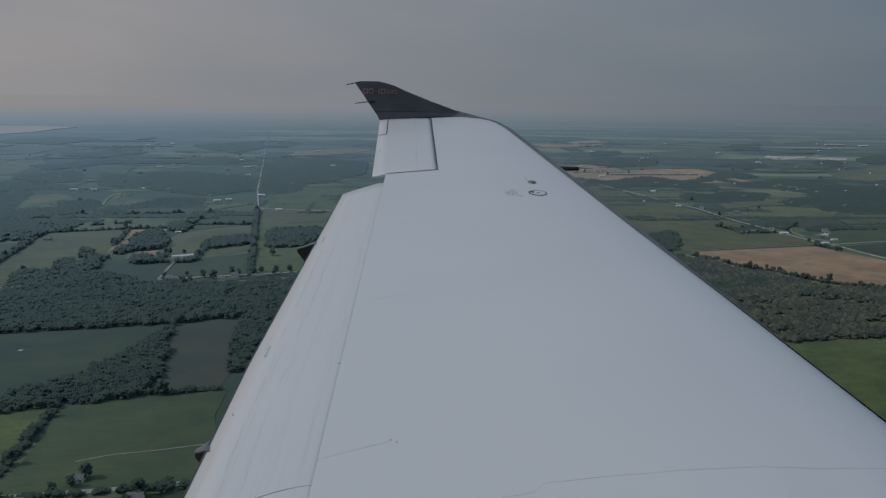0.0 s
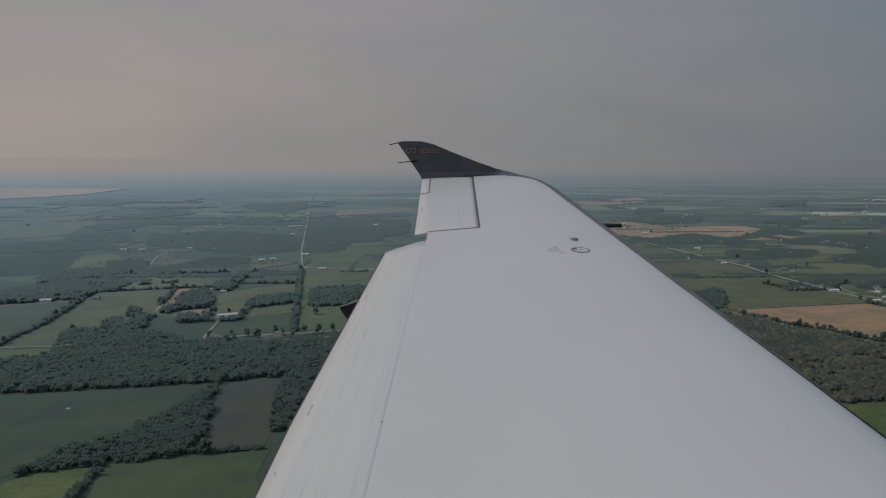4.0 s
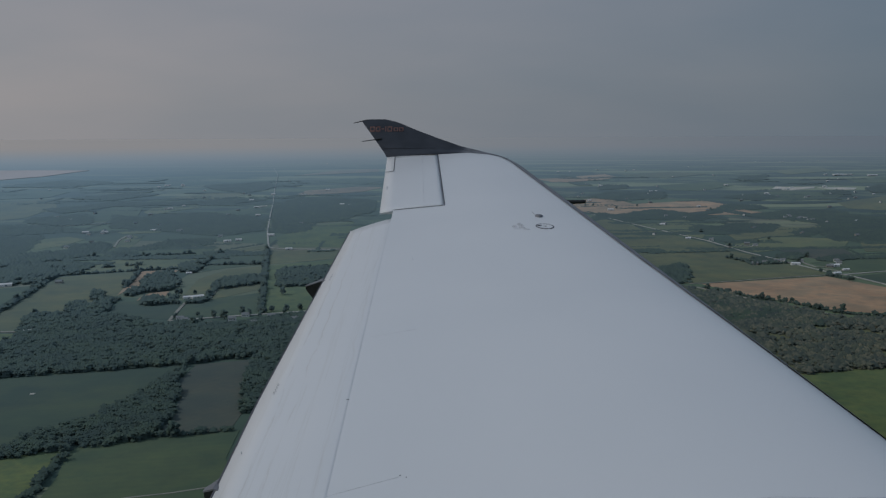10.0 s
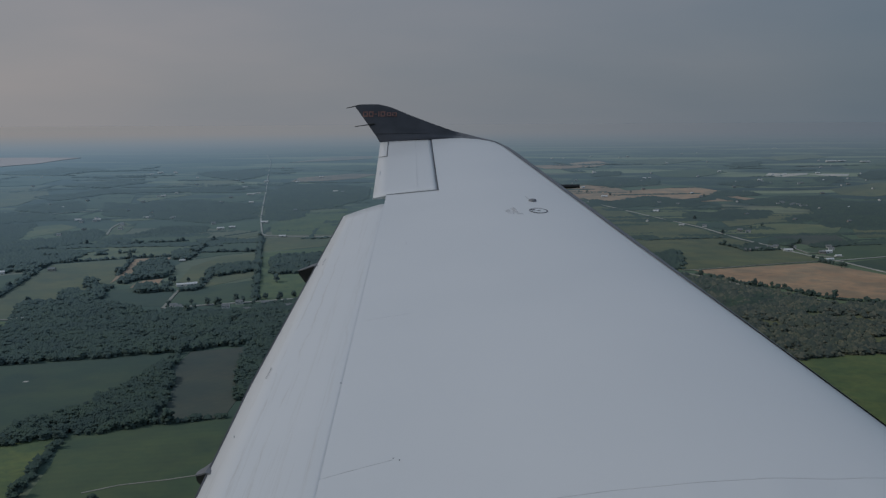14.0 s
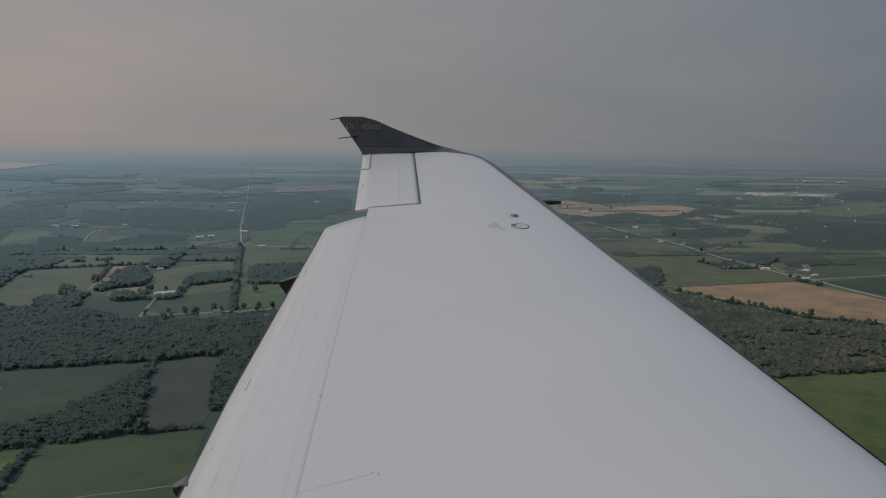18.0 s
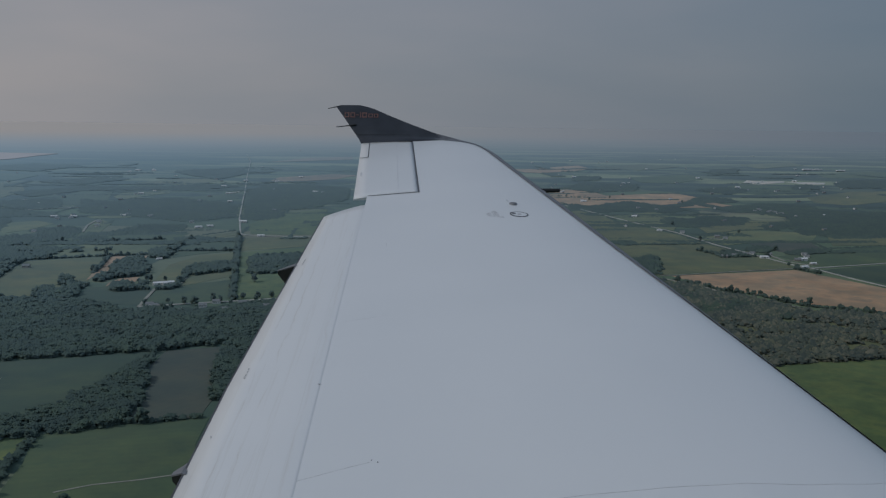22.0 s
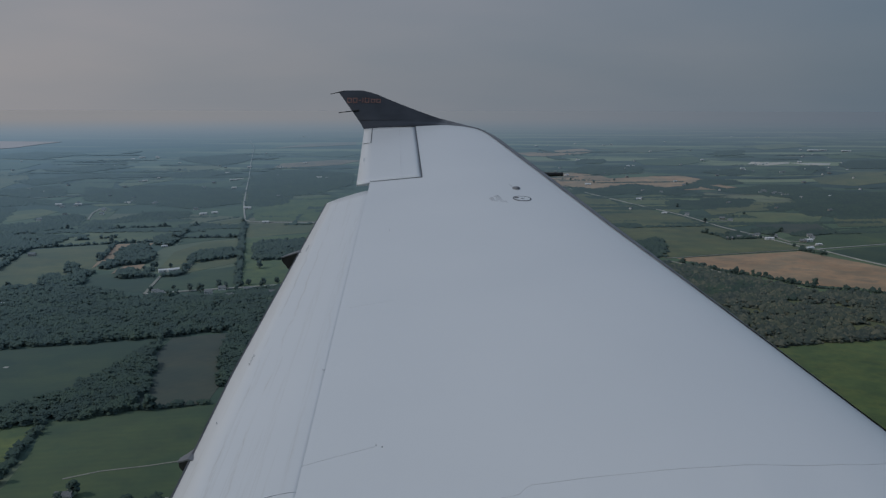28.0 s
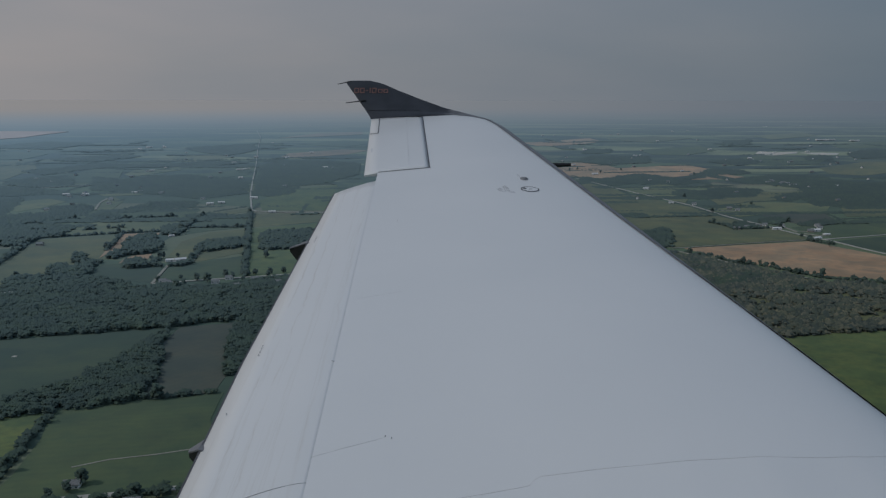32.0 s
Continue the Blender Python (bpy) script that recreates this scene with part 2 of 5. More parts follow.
def paint_mat(name, streak=0.0):
    """Glossy white aircraft paint with faint grime; streak: how strong the soot lines along the span are."""
    m, n, l, bs = mat(name)
    g = n.new("ShaderNodeNewGeometry").outputs["Position"]
    mp = n.new("ShaderNodeMapping")
    mp.inputs["Scale"].default_value = (15.0, 0.2, 1.0)
    l.new(g, mp.inputs["Vector"])
    lines = noise_tex(n, l, mp.outputs[0], 2.3, 6, 0.6)
    spots = noise_tex(n, l, g, 1.6, 2)
    col = ramp(n, l, spots, (0.3, (0.785, 0.802, 0.80)), (0.7, (0.81, 0.824, 0.82)))
    if streak:
        # two long wavering soot lines, broken here and there
        wander = n.new("ShaderNodeMapping")
        wander.inputs["Scale"].default_value = (3.0, 1.0, 0.0)
        l.new(g, wander.inputs["Vector"])
        sway = n.new("ShaderNodeMath")
        sway.operation = "MULTIPLY_ADD"
        sway.inputs[1].default_value = 0.05
        l.new(noise_tex(n, l, wander.outputs[0], 3.0, 5, 0.55), sway.inputs[0])
        across = n.new("ShaderNodeSeparateXYZ")
        l.new(g, across.inputs[0])
        l.new(across.outputs["X"], sway.inputs[2])
        place = n.new("ShaderNodeMapRange")
        place.inputs["From Min"].default_value, place.inputs["From Max"].default_value = -0.60, -0.20
        l.new(sway.outputs[0], place.inputs["Value"])
        tan = (0.80, 0.77, 0.735)
        soot = ramp(n, l, place.outputs[0], (0.328, (1, 1, 1)), (0.338, tan), (0.348, (0.95, 0.945, 0.935)), (0.362, (1, 1, 1)), (0.462, (1, 1, 1)), (0.474, tan), (0.480, (0.97, 0.965, 0.955)), (0.50, (1, 1, 1)),
                    (0.80, (1, 1, 1)), (0.81, (0.93, 0.915, 0.90)), (0.83, (1, 1, 1)))
        broken = ramp(n, l, noise_tex(n, l, g, 2.6, 4, 0.7), (0.40, (0.05, 0.05, 0.05)), (0.62, (0.85, 0.85, 0.85)))
        col = mix(n, l, broken, col, mix(n, l, 1.0, col, soot, "MULTIPLY"))
        col = mix(n, l, streak, col, ramp(n, l, lines, (0.55, (1, 1, 1)), (0.585, (0.70, 0.66, 0.60)), (0.61, (1, 1, 1)), (0.67, (0.86, 0.85, 0.83))), "MULTIPLY")
    l.new(col, bs.inputs["Base Color"])
    l.new(ramp(n, l, spots, (0.3, (0.28, 0.28, 0.28)), (0.7, (0.32, 0.32, 0.32))), bs.inputs["Roughness"])
    bs.inputs["Specular IOR Level"].default_value = 0.5
    bump(n, l, bs, noise_tex(n, l, g, 1.1, 1), 0.03, 0.02)
    return m


white = paint_mat("white_wing_paint")
white_flap = paint_mat("white_flap_paint", 0.18)
boot_m = plain("leading_edge_rubber", (0.18, 0.185, 0.195), 0.55, 0, 0.25, 14)
black_paint = plain("black_winglet_paint", (0.040, 0.043, 0.050), 0.28, 0, 0.35, 5)
red_paint = plain("red_winglet_marks", (0.37, 0.20, 0.165), 0.4, 0, 0.15, 20)
seam_m = plain("dark_seam", (0.10, 0.10, 0.11), 0.7, 0, 0.3, 12)
hair_m = plain("fine_joint", (0.765, 0.77, 0.775), 0.32, 0, 0.10, 3)
root_line_m = plain("faint_fairing_edge", (0.70, 0.695, 0.69), 0.35, 0, 0.2, 9)
scratch_m = plain("light_grey_stencil", (0.64, 0.645, 0.65), 0.4, 0, 0.25, 30)
stencil_m = plain("grey_stencil_ink", (0.44, 0.45, 0.47), 0.7, 0, 0.2, 30)
faint_m = plain("grey_stencil", (0.36, 0.37, 0.39), 0.7, 0, 0.2, 30)
soot_m = plain("black_fairing_paint", (0.02, 0.02, 0.02), 0.5, 0, 0.3, 10)
cabin_m = plain("cabin_lining", (0.45, 0.43, 0.40), 0.8)

crop_mid = land_mat("mid_green_crop", (0.047, 0.075, 0.016), (0.084, 0.118, 0.027), stripe=(0.03, 80, 0.10))
crop_dark = land_mat("dark_green_crop", (0.029, 0.049, 0.011), (0.053, 0.077, 0.018), stripe=(0.035, 75, 0.10))
crop_olive = land_mat("olive_green_crop", (0.106, 0.116, 0.030), (0.168, 0.174, 0.050), stripe=(0.03, 85, 0.09))
crop_pale = land_mat("pale_green_meadow", (0.120, 0.148, 0.044), (0.185, 0.205, 0.070))
crop_bright = land_mat("bright_green_pasture", (0.080, 0.120, 0.021), (0.130, 0.172, 0.036), grain=0.05, patch=0.012)
crop_vivid = land_mat("yellow_green_rough_pasture", (0.085, 0.122, 0.014), (0.155, 0.195, 0.026), grain=0.14, patch=0.02)
crop_brown = land_mat("brown_green_young_crop", (0.052, 0.056, 0.028), (0.086, 0.084, 0.042), stripe=(0.03, 40, 0.1))
soil = land_mat("tan_stubble", (0.380, 0.236, 0.121), (0.506, 0.339, 0.190), patch=0.006)
soil_dull = land_mat("dull_tan_stubble", (0.250, 0.172, 0.098), (0.340, 0.245, 0.148), patch=0.006)
pale_soil = land_mat("pale_bare_sand", (0.644, 0.609, 0.529), (0.782, 0.736, 0.655))
# roads, bark and buildings carry painted haze by their far share
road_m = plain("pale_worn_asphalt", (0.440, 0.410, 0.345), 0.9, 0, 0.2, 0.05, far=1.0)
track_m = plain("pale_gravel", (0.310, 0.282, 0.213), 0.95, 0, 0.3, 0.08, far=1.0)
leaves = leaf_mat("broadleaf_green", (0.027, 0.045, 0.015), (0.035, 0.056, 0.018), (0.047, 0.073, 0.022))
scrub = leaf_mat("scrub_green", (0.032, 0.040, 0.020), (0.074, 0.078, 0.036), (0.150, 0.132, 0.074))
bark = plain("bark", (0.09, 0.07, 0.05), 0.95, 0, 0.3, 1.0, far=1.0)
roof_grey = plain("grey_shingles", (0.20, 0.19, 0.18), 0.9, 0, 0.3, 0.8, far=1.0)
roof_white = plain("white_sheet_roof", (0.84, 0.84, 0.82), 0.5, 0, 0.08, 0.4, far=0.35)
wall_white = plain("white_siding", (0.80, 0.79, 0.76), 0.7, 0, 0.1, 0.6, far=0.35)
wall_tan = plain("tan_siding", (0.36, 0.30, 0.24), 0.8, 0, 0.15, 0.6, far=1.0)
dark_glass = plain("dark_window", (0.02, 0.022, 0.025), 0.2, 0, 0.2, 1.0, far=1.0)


# ---- building helpers ----
def linked(name, bm, material, parent=None, label="", smooth=False):
    me = bpy.data.meshes.new(name)
    bm.to_mesh(me)
    bm.free()
    me.materials.append(material)
    if smooth:
        me.shade_smooth()
    ob = new(name, me)
    ob.parent = parent
    return tagged(ob, label)


def part(name, bm, material, parent, label="", smooth=False):
    return linked(name, bm, material, parent, label, smooth)


def box(bm, x0, y0, z0, x1, y1, z1, m=Matrix()):
    vs = [bm.verts.new(m @ Vector((x, y, z))) for z in (z0, z1) for y in (y0, y1) for x in (x0, x1)]
    for a in ((0, 2, 3, 1), (4, 5, 7, 6), (0, 1, 5, 4), (2, 6, 7, 3), (0, 4, 6, 2), (1, 3, 7, 5)):
        bm.faces.new([vs[i] for i in a])
    return vs


def shrink(x, y):
    """Where a place of the plan stands in the land drawn together towards the eye, its height and its scale."""
    far = math.hypot(x, y)
    if far <= FLAT:
        return x, y, 0.0, 1.0
    near = FLAT + (far - FLAT) / (1 + (far - FLAT) / REACH)
    s = near / far
    return x * s, y * s, EYE * (1 - s), s


def sheet(points, high, longest=130.0):
    """A bmesh of a plan polygon laid on the land, high metres above it, with a skirt down to the land."""
    bm = bmesh.new()
    f = bm.faces.new([bm.verts.new((x, y, 0)) for x, y in points])
    if f.normal.z < 0 or f.calc_area() and sum(points[i - 1][0] * p[1] - p[0] * points[i - 1][1] for i, p in enumerate(points)) < 0:
        bmesh.ops.reverse_faces(bm, faces=bm.faces[:])
    bmesh.ops.triangulate(bm, faces=bm.faces[:])
    far = max(math.hypot(x, y) for x, y in points)
    if far > FLAT * 0.9:
        step = longest if far < 4500 else longest * 3
        for _ in range(5):
            edges = [e for e in bm.edges if e.calc_length() > step]
            if not edges:
                break
            bmesh.ops.subdivide_edges(bm, edges=edges, cuts=1)
            bmesh.ops.triangulate(bm, faces=[f for f in bm.faces if len(f.verts) > 3])
    for v in bm.verts:
        r = math.hypot(v.co.x, v.co.y)
        x, y, z, s = shrink(v.co.x, v.co.y)
        v.co = (x, y, z + high * s + max(0.0, r - 1500) * RAISE * s)
    low = bm.verts[:]
    bmesh.ops.extrude_face_region(bm, geom=bm.faces[:])
    for v in low:
        v.co.z -= high + 1.0
    return bm


def inside(x, y, poly):
    hit = False
    for i, (x1, y1) in enumerate(poly):
        x0, y0 = poly[i - 1]
        if (y0 > y) != (y1 > y) and x < x0 + (y - y0) / (y1 - y0) * (x1 - x0):
            hit = not hit
    return hit


ico_bm = bmesh.new()
bmesh.ops.create_icosphere(ico_bm, subdivisions=1, radius=1.0)
ICO_V = np.array([v.co for v in ico_bm.verts])
ICO_F = np.array([[v.index for v in f.verts] for f in ico_bm.faces])
ico_bm.free()
OCTA_V = np.array([(1, 0, 0), (0, 1, 0), (-1, 0, 0), (0, -1, 0), (0, 0, 1), (0, 0, -1)], float) * 1.2
OCTA_F = np.array([(0, 1, 4), (1, 2, 4), (2, 3, 4), (3, 0, 4), (1, 0, 5), (2, 1, 5), (3, 2, 5), (0, 3, 5)])


def clumps_mesh(name, centres, sizes, material, seed=1, squash=0.8, jitter=0.28, lean=0.4, fine=True):
    """One mesh of many uneven leaf clumps; every clump an island of its own."""
    rng = np.random.default_rng(seed)
    centres, sizes = np.asarray(centres, float), np.asarray(sizes, float)
    vs, fs = (ICO_V, ICO_F) if fine else (OCTA_V, OCTA_F)
    k, nv = len(centres), len(vs)
    shape = vs[None] * (1 + rng.uniform(-jitter, jitter, (k, nv, 1)))
    turn = rng.uniform(0, 6.283, k)
    c, s = np.cos(turn)[:, None], np.sin(turn)[:, None]
    x, y = shape[..., 0] * c - shape[..., 1] * s, shape[..., 0] * s + shape[..., 1] * c
    co = np.stack([x, y, shape[..., 2] * squash], -1) * sizes[:, None, None] + centres[:, None, :]
    faces = (fs[None] + (np.arange(k) * nv)[:, None, None]).reshape(-1, 3)
    me = bpy.data.meshes.new(name)
    me.vertices.add(k * nv)
    me.vertices.foreach_set("co", co.reshape(-1))
    me.loops.add(len(faces) * 3)
    me.loops.foreach_set("vertex_index", faces.reshape(-1).astype(np.int32))
    me.polygons.add(len(faces))
    me.polygons.foreach_set("loop_start", np.arange(0, len(faces) * 3, 3, dtype=np.int32))
    me.update(calc_edges=True)
    me.materials.append(material)
    me.shade_smooth()
    # normals lean upwards, which evens out the clumps' shading as haze would
    out = np.stack([x, y, shape[..., 2]], -1)
    out = out / np.linalg.norm(out, axis=-1, keepdims=True) * (1 - lean) + np.array((0, 0, lean))
    me.normals_split_custom_set_from_vertices((out / np.linalg.norm(out, axis=-1, keepdims=True)).reshape(-1, 3))
    return me


def crowns(spots, material, name, seed, squash=0.8, lean=0.6):
    """Crowns of several clumps each; spots: x, y, height, width of the plan before it is drawn together."""
    rng = random.Random(seed)
    cs, rs = [], []
    for x, y, h, w in spots:
        px, py, pz, s = shrink(x, y)
        r = math.hypot(x, y)
        pz += max(0.0, r - 1500) * RAISE * s
        n = 20 if r < 1050 else 13 if r < 1500 else 6 if r < 2300 else 3 if r < 4200 else 1
        if material is scrub:
            n = min(n, 9)
        for i in range(n):
            a, d = rng.uniform(0, 6.283), w * (0.48 if i else 0.0) * rng.uniform(0.5, 1.2)
            z = h * (rng.uniform(0.52, 0.72) if i else 0.70) if n > 3 else 0.0
            if n > 3 and 0 < i < 3:
                # low broad branches and undergrowth that close the gaps between the crowns
                cs.append((px, py, pz + (0.42 if i == 1 else 0.14) * h * s))
                rs.append((0.56 if i == 1 else 0.48) * w * s)
                continue
            cs.append((px + d * math.cos(a) * s, py + d * math.sin(a) * s, pz + z * s))
            rs.append(w * rng.uniform(0.15, 0.27) * s * {20: 0.72, 13: 0.86, 9: 1.0, 6: 1.25, 3: 1.75, 1: 2.5}[n])
    far = sum(math.hypot(x, y) for x, y, _, _ in spots) / max(1, len(spots))
    if far > 2600:
        squash, lean = min(squash, 0.7), 0.8
    return clumps_mesh(name, cs, rs, material, seed, squash, 0.35, lean, False)


# ---- ground and water ----
def ground_sheet():
    rings = [0.0, 60, 120, 200, 300, 400, 500, 600, 700, 800, 900, 1000, 1150, 1300, 1450, 1600, 1800, 2000]
    r = 2000.0
    while r < 60000:
        r *= 1.035
        rings.append(r)
    rings.append(600000.0)
    n = 216
    bm = bmesh.new()
    uv = bm.loops.layers.uv.new("plan")
    rows, plan = [], {}
    for r in rings:
        row = []
        for i in range(n):
            a = 2 * math.pi * i / n
            x, y = r * math.cos(a), r * math.sin(a)
            px, py, pz, s = shrink(x, y)
            v = bm.verts.new((px, py, pz))
            plan[v] = (x / 1000, y / 1000)
            row.append(v)
        rows.append(row)
    for a, b in zip(rows[:-1], rows[1:]):
        for i in range(n):
            j = (i + 1) % n
            f = bm.faces.new((a[i], b[i], b[j], a[j]))
            for loop in f.loops:
                loop[uv].uv = plan[loop.vert]
    return bm


def ground_material():
    m, n, l, bs = mat("farmland")
    u = n.new("ShaderNodeUVMap")
    u.uv_map = "plan"
    warp = n.new("ShaderNodeTexNoise")
    warp.inputs["Scale"].default_value = 1.5
    l.new(u.outputs[0], warp.inputs["Vector"])
    bent = mix(n, l, 0.10, u.outputs[0], warp.outputs["Color"], "ADD")
    flat = n.new("ShaderNodeMapping")
    flat.inputs["Rotation"].default_value = (0, 0, radians(12))
    flat.inputs["Scale"].default_value = (2.3, 3.6, 1)
    l.new(bent, flat.inputs["Vector"])
    cell = n.new("ShaderNodeTexVoronoi")
    edge = n.new("ShaderNodeTexVoronoi")
    edge.feature = "DISTANCE_TO_EDGE"
    for v in (cell, edge):
        v.inputs["Scale"].default_value, v.inputs["Randomness"].default_value = 1.0, 0.85
        l.new(flat.outputs[0], v.inputs["Vector"])
    pick = n.new("ShaderNodeSeparateColor")
    l.new(cell.outputs["Color"], pick.inputs[0])
    col = ramp(n, l, pick.outputs["Red"], (0.0, (0.034, 0.060, 0.022)), (0.30, (0.066, 0.100, 0.034)), (0.58, (0.100, 0.145, 0.046)),
               (0.80, (0.145, 0.180, 0.066)), (0.95, (0.165, 0.175, 0.080)), (1.0, (0.20, 0.18, 0.09)))
    dark = (0.022, 0.042, 0.020)
    rough = noise_tex(n, l, u.outputs[0], 9.0, 5, 0.7)
    rim = n.new("ShaderNodeMath")
    rim.operation = "MULTIPLY_ADD"
    rim.inputs[1].default_value = 0.10
    l.new(rough, rim.inputs[0])
    l.new(edge.outputs["Distance"], rim.inputs[2])
    # woods, only past the nearer fields, whose woods stand as trees
    off = n.new("ShaderNodeVectorMath")
    off.operation = "LENGTH"
    l.new(u.outputs[0], off.inputs[0])
    past = n.new("ShaderNodeMapRange")
    past.inputs["From Min"].default_value, past.inputs["From Max"].default_value = 2.4, 3.4
    l.new(off.outputs["Value"], past.inputs["Value"])
    hedges = ramp(n, l, rim.outputs[0], (0.068, (1, 1, 1)), (0.088, (0, 0, 0)))
    col = mix(n, l, mix(n, l, past.outputs[0], (0, 0, 0), hedges), col, dark)
    wood = ramp(n, l, noise_tex(n, l, flat.outputs[0], 0.55, 9, 0.66), (0.535, (0, 0, 0)), (0.56, (1, 1, 1)))
    col = mix(n, l, mix(n, l, past.outputs[0], (0, 0, 0), wood), col, dark)
    wide = ramp(n, l, noise_tex(n, l, flat.outputs[0], 0.10, 7, 0.62), (0.525, (0, 0, 0)), (0.56, (0.9, 0.9, 0.9)))
    col = mix(n, l, mix(n, l, past.outputs[0], (0, 0, 0), wide), col, dark)
    belt = n.new("ShaderNodeMapping")
    belt.inputs["Rotation"].default_value = (0, 0, radians(8))
    belt.inputs["Scale"].default_value = (0.22, 0.75, 1)
    l.new(bent, belt.inputs["Vector"])
    strips = ramp(n, l, noise_tex(n, l, belt.outputs[0], 1.0, 8, 0.7), (0.56, (0, 0, 0)), (0.61, (1, 1, 1)))
    col = mix(n, l, mix(n, l, past.outputs[0], (0, 0, 0), strips), col, dark)
    thin = noise_tex(n, l, belt.outputs[0], 6.5, 6, 0.62)
    col = mix(n, l, mix(n, l, past.outputs[0], (0, 0, 0), ramp(n, l, thin, (0.56, (0, 0, 0)), (0.60, (0.9, 0.9, 0.9)))), col, (0.020, 0.038, 0.018))
    col = mix(n, l, mix(n, l, past.outputs[0], (0, 0, 0), ramp(n, l, thin, (0.36, (0.8, 0.8, 0.8)), (0.41, (0, 0, 0)))), col, (0.25, 0.28, 0.12))
    glade = ramp(n, l, noise_tex(n, l, belt.outputs[0], 1.7, 6, 0.6), (0.55, (0, 0, 0)), (0.58, (0.8, 0.8, 0.8)))
    col = mix(n, l, mix(n, l, past.outputs[0], (0, 0, 0), glade), col, (0.32, 0.35, 0.16))
    g = n.new("ShaderNodeNewGeometry").outputs["Position"]
    small = noise_tex(n, l, g, 0.03, 6, 0.65)
    col = mix(n, l, 0.35, col, ramp(n, l, small, (0.3, (0.4, 0.4, 0.4)), (0.7, (1.1, 1.1, 1.1))), "MULTIPLY")
    # the farmland's colour takes up painted haze towards the horizon
    l.new(painted_haze(n, l, col), bs.inputs["Base Color"])
    bs.inputs["Roughness"].default_value = 1.0
    bs.inputs["Specular IOR Level"].default_value = 0.0
    return m


tagged(linked("ground", ground_sheet(), ground_material()), "green farmland reaching to a hazy horizon", "ground", kind="structure")


def water_material():
    m, n, l, bs = mat("lake_water")
    g = n.new("ShaderNodeNewGeometry").outputs["Position"]
    l.new(ramp(n, l, noise_tex(n, l, g, 0.004, 4), (0.3, (0.55, 0.54, 0.53)), (0.7, (0.63, 0.62, 0.61))), bs.inputs["Base Color"])
    bs.inputs["Roughness"].default_value = 0.35
    bump(n, l, bs, noise_tex(n, l, g, 0.3, 4), 0.1, 0.3)
    return m


water_m = water_material()
LAKE = [(-3250, 8000), (-3800, 8100), (-4700, 8050), (-5550, 7900), (-3550, 5050), (-3400, 5800), (-3150, 6250), (-3150, 6450), (-3100, 6750), (-3200, 7450)]
tagged(linked("water", sheet(LAKE, 3.0, 200), water_m), "pale grey lake with a tree-lined shore", "lake", kind="structure")


def field(points, material, label):
    high = 0.15 + 0.06 * (len(bpy.data.objects) % 5) + (0.4 if "small" in label else 0)
    tagged(linked("field", sheet(points, high), material), label, "field", kind="structure")


def swell(x, y, size):
    """A slow unevenness of the plan, between -1 and 1."""
    return (math.sin(x / size + 1.7 * math.sin(y / size * 0.8)) + math.sin(y / size * 1.3 + 1.3 * math.sin(x / size * 0.7 + 2))) / 2


def wood(points, spacing, tall, label):
    rng = random.Random(len(bpy.data.objects))
    xs, ys = [p[0] for p in points], [p[1] for p in points]
    area = (max(xs) - min(xs)) * (max(ys) - min(ys))
    open_land = "scrub" in label
    spacing *= 0.68
    spots = []
    for _ in range(min(160000, int(area / (spacing * spacing) * 1.3))):
        x, y = rng.uniform(min(xs), max(xs)), rng.uniform(min(ys), max(ys))
        lump = swell(x, y, spacing * 6) + 0.5 * swell(y, x, spacing * 2.3)
        stray = spacing * 1.2
        if not inside(x + rng.uniform(-stray, stray), y + rng.uniform(-stray, stray), points):
            continue
        if rng.random() > (0.74 + 0.7 * lump if open_land else 1.2 + 0.5 * lump):
            continue
        k = rng.choice((0.4, 0.55, 0.7, 0.9, 1.1, 1.4, 1.9) if open_land else (0.7, 0.78, 0.85, 0.92, 1.0, 1.08, 1.25)) * (1 + 0.18 * lump)
        # far woods are flattened to look right from the camera
        spots.append((x, y, tall * k * (1.0 if math.hypot(x, y) < 2000 else 0.55 if math.hypot(x, y) < 2500 else 0.3 if math.hypot(x, y) < 3200 else 0.15), spacing * 1.35 * (0.35 + 0.72 * k)))
    most = 7500
    if len(spots) > most:
        spots = [(x, y, h, w * min(1.5, math.sqrt(len(spots) / most))) for x, y, h, w in rng.sample(spots, most)]
    me = crowns(spots, scrub if open_land else leaves, "woodland", len(bpy.data.objects))
    tagged(new("woodland", me), label, "woodland", kind="stuff")


def hedge(points):
    rng = random.Random(len(bpy.data.objects))
    spots = []
    for (x0, y0), (x1, y1) in zip(points[:-1], points[1:]):
        d = math.hypot(x1 - x0, y1 - y0)
        for i in range(int(d / 4.5)):
            k = (i + rng.random()) * 4.5 / d
            tall = rng.choice((3, 4, 5, 5, 6, 8, 10))
            if rng.random() < 0.94:
                spots.append((x0 + (x1 - x0) * k + rng.uniform(-3, 3), y0 + (y1 - y0) * k + rng.uniform(-3, 3), tall, 4 + tall * 0.5))
    for x, y, tall, _ in spots[3::24]:
        if math.hypot(x, y) < 2300:
            tree(int(x), int(y))
    me = crowns(spots, leaves, "hedgerow", len(bpy.data.objects))
    tagged(new("hedgerow", me), "dark green hedgerow of bushes and small trees", "hedgerow", kind="stuff")


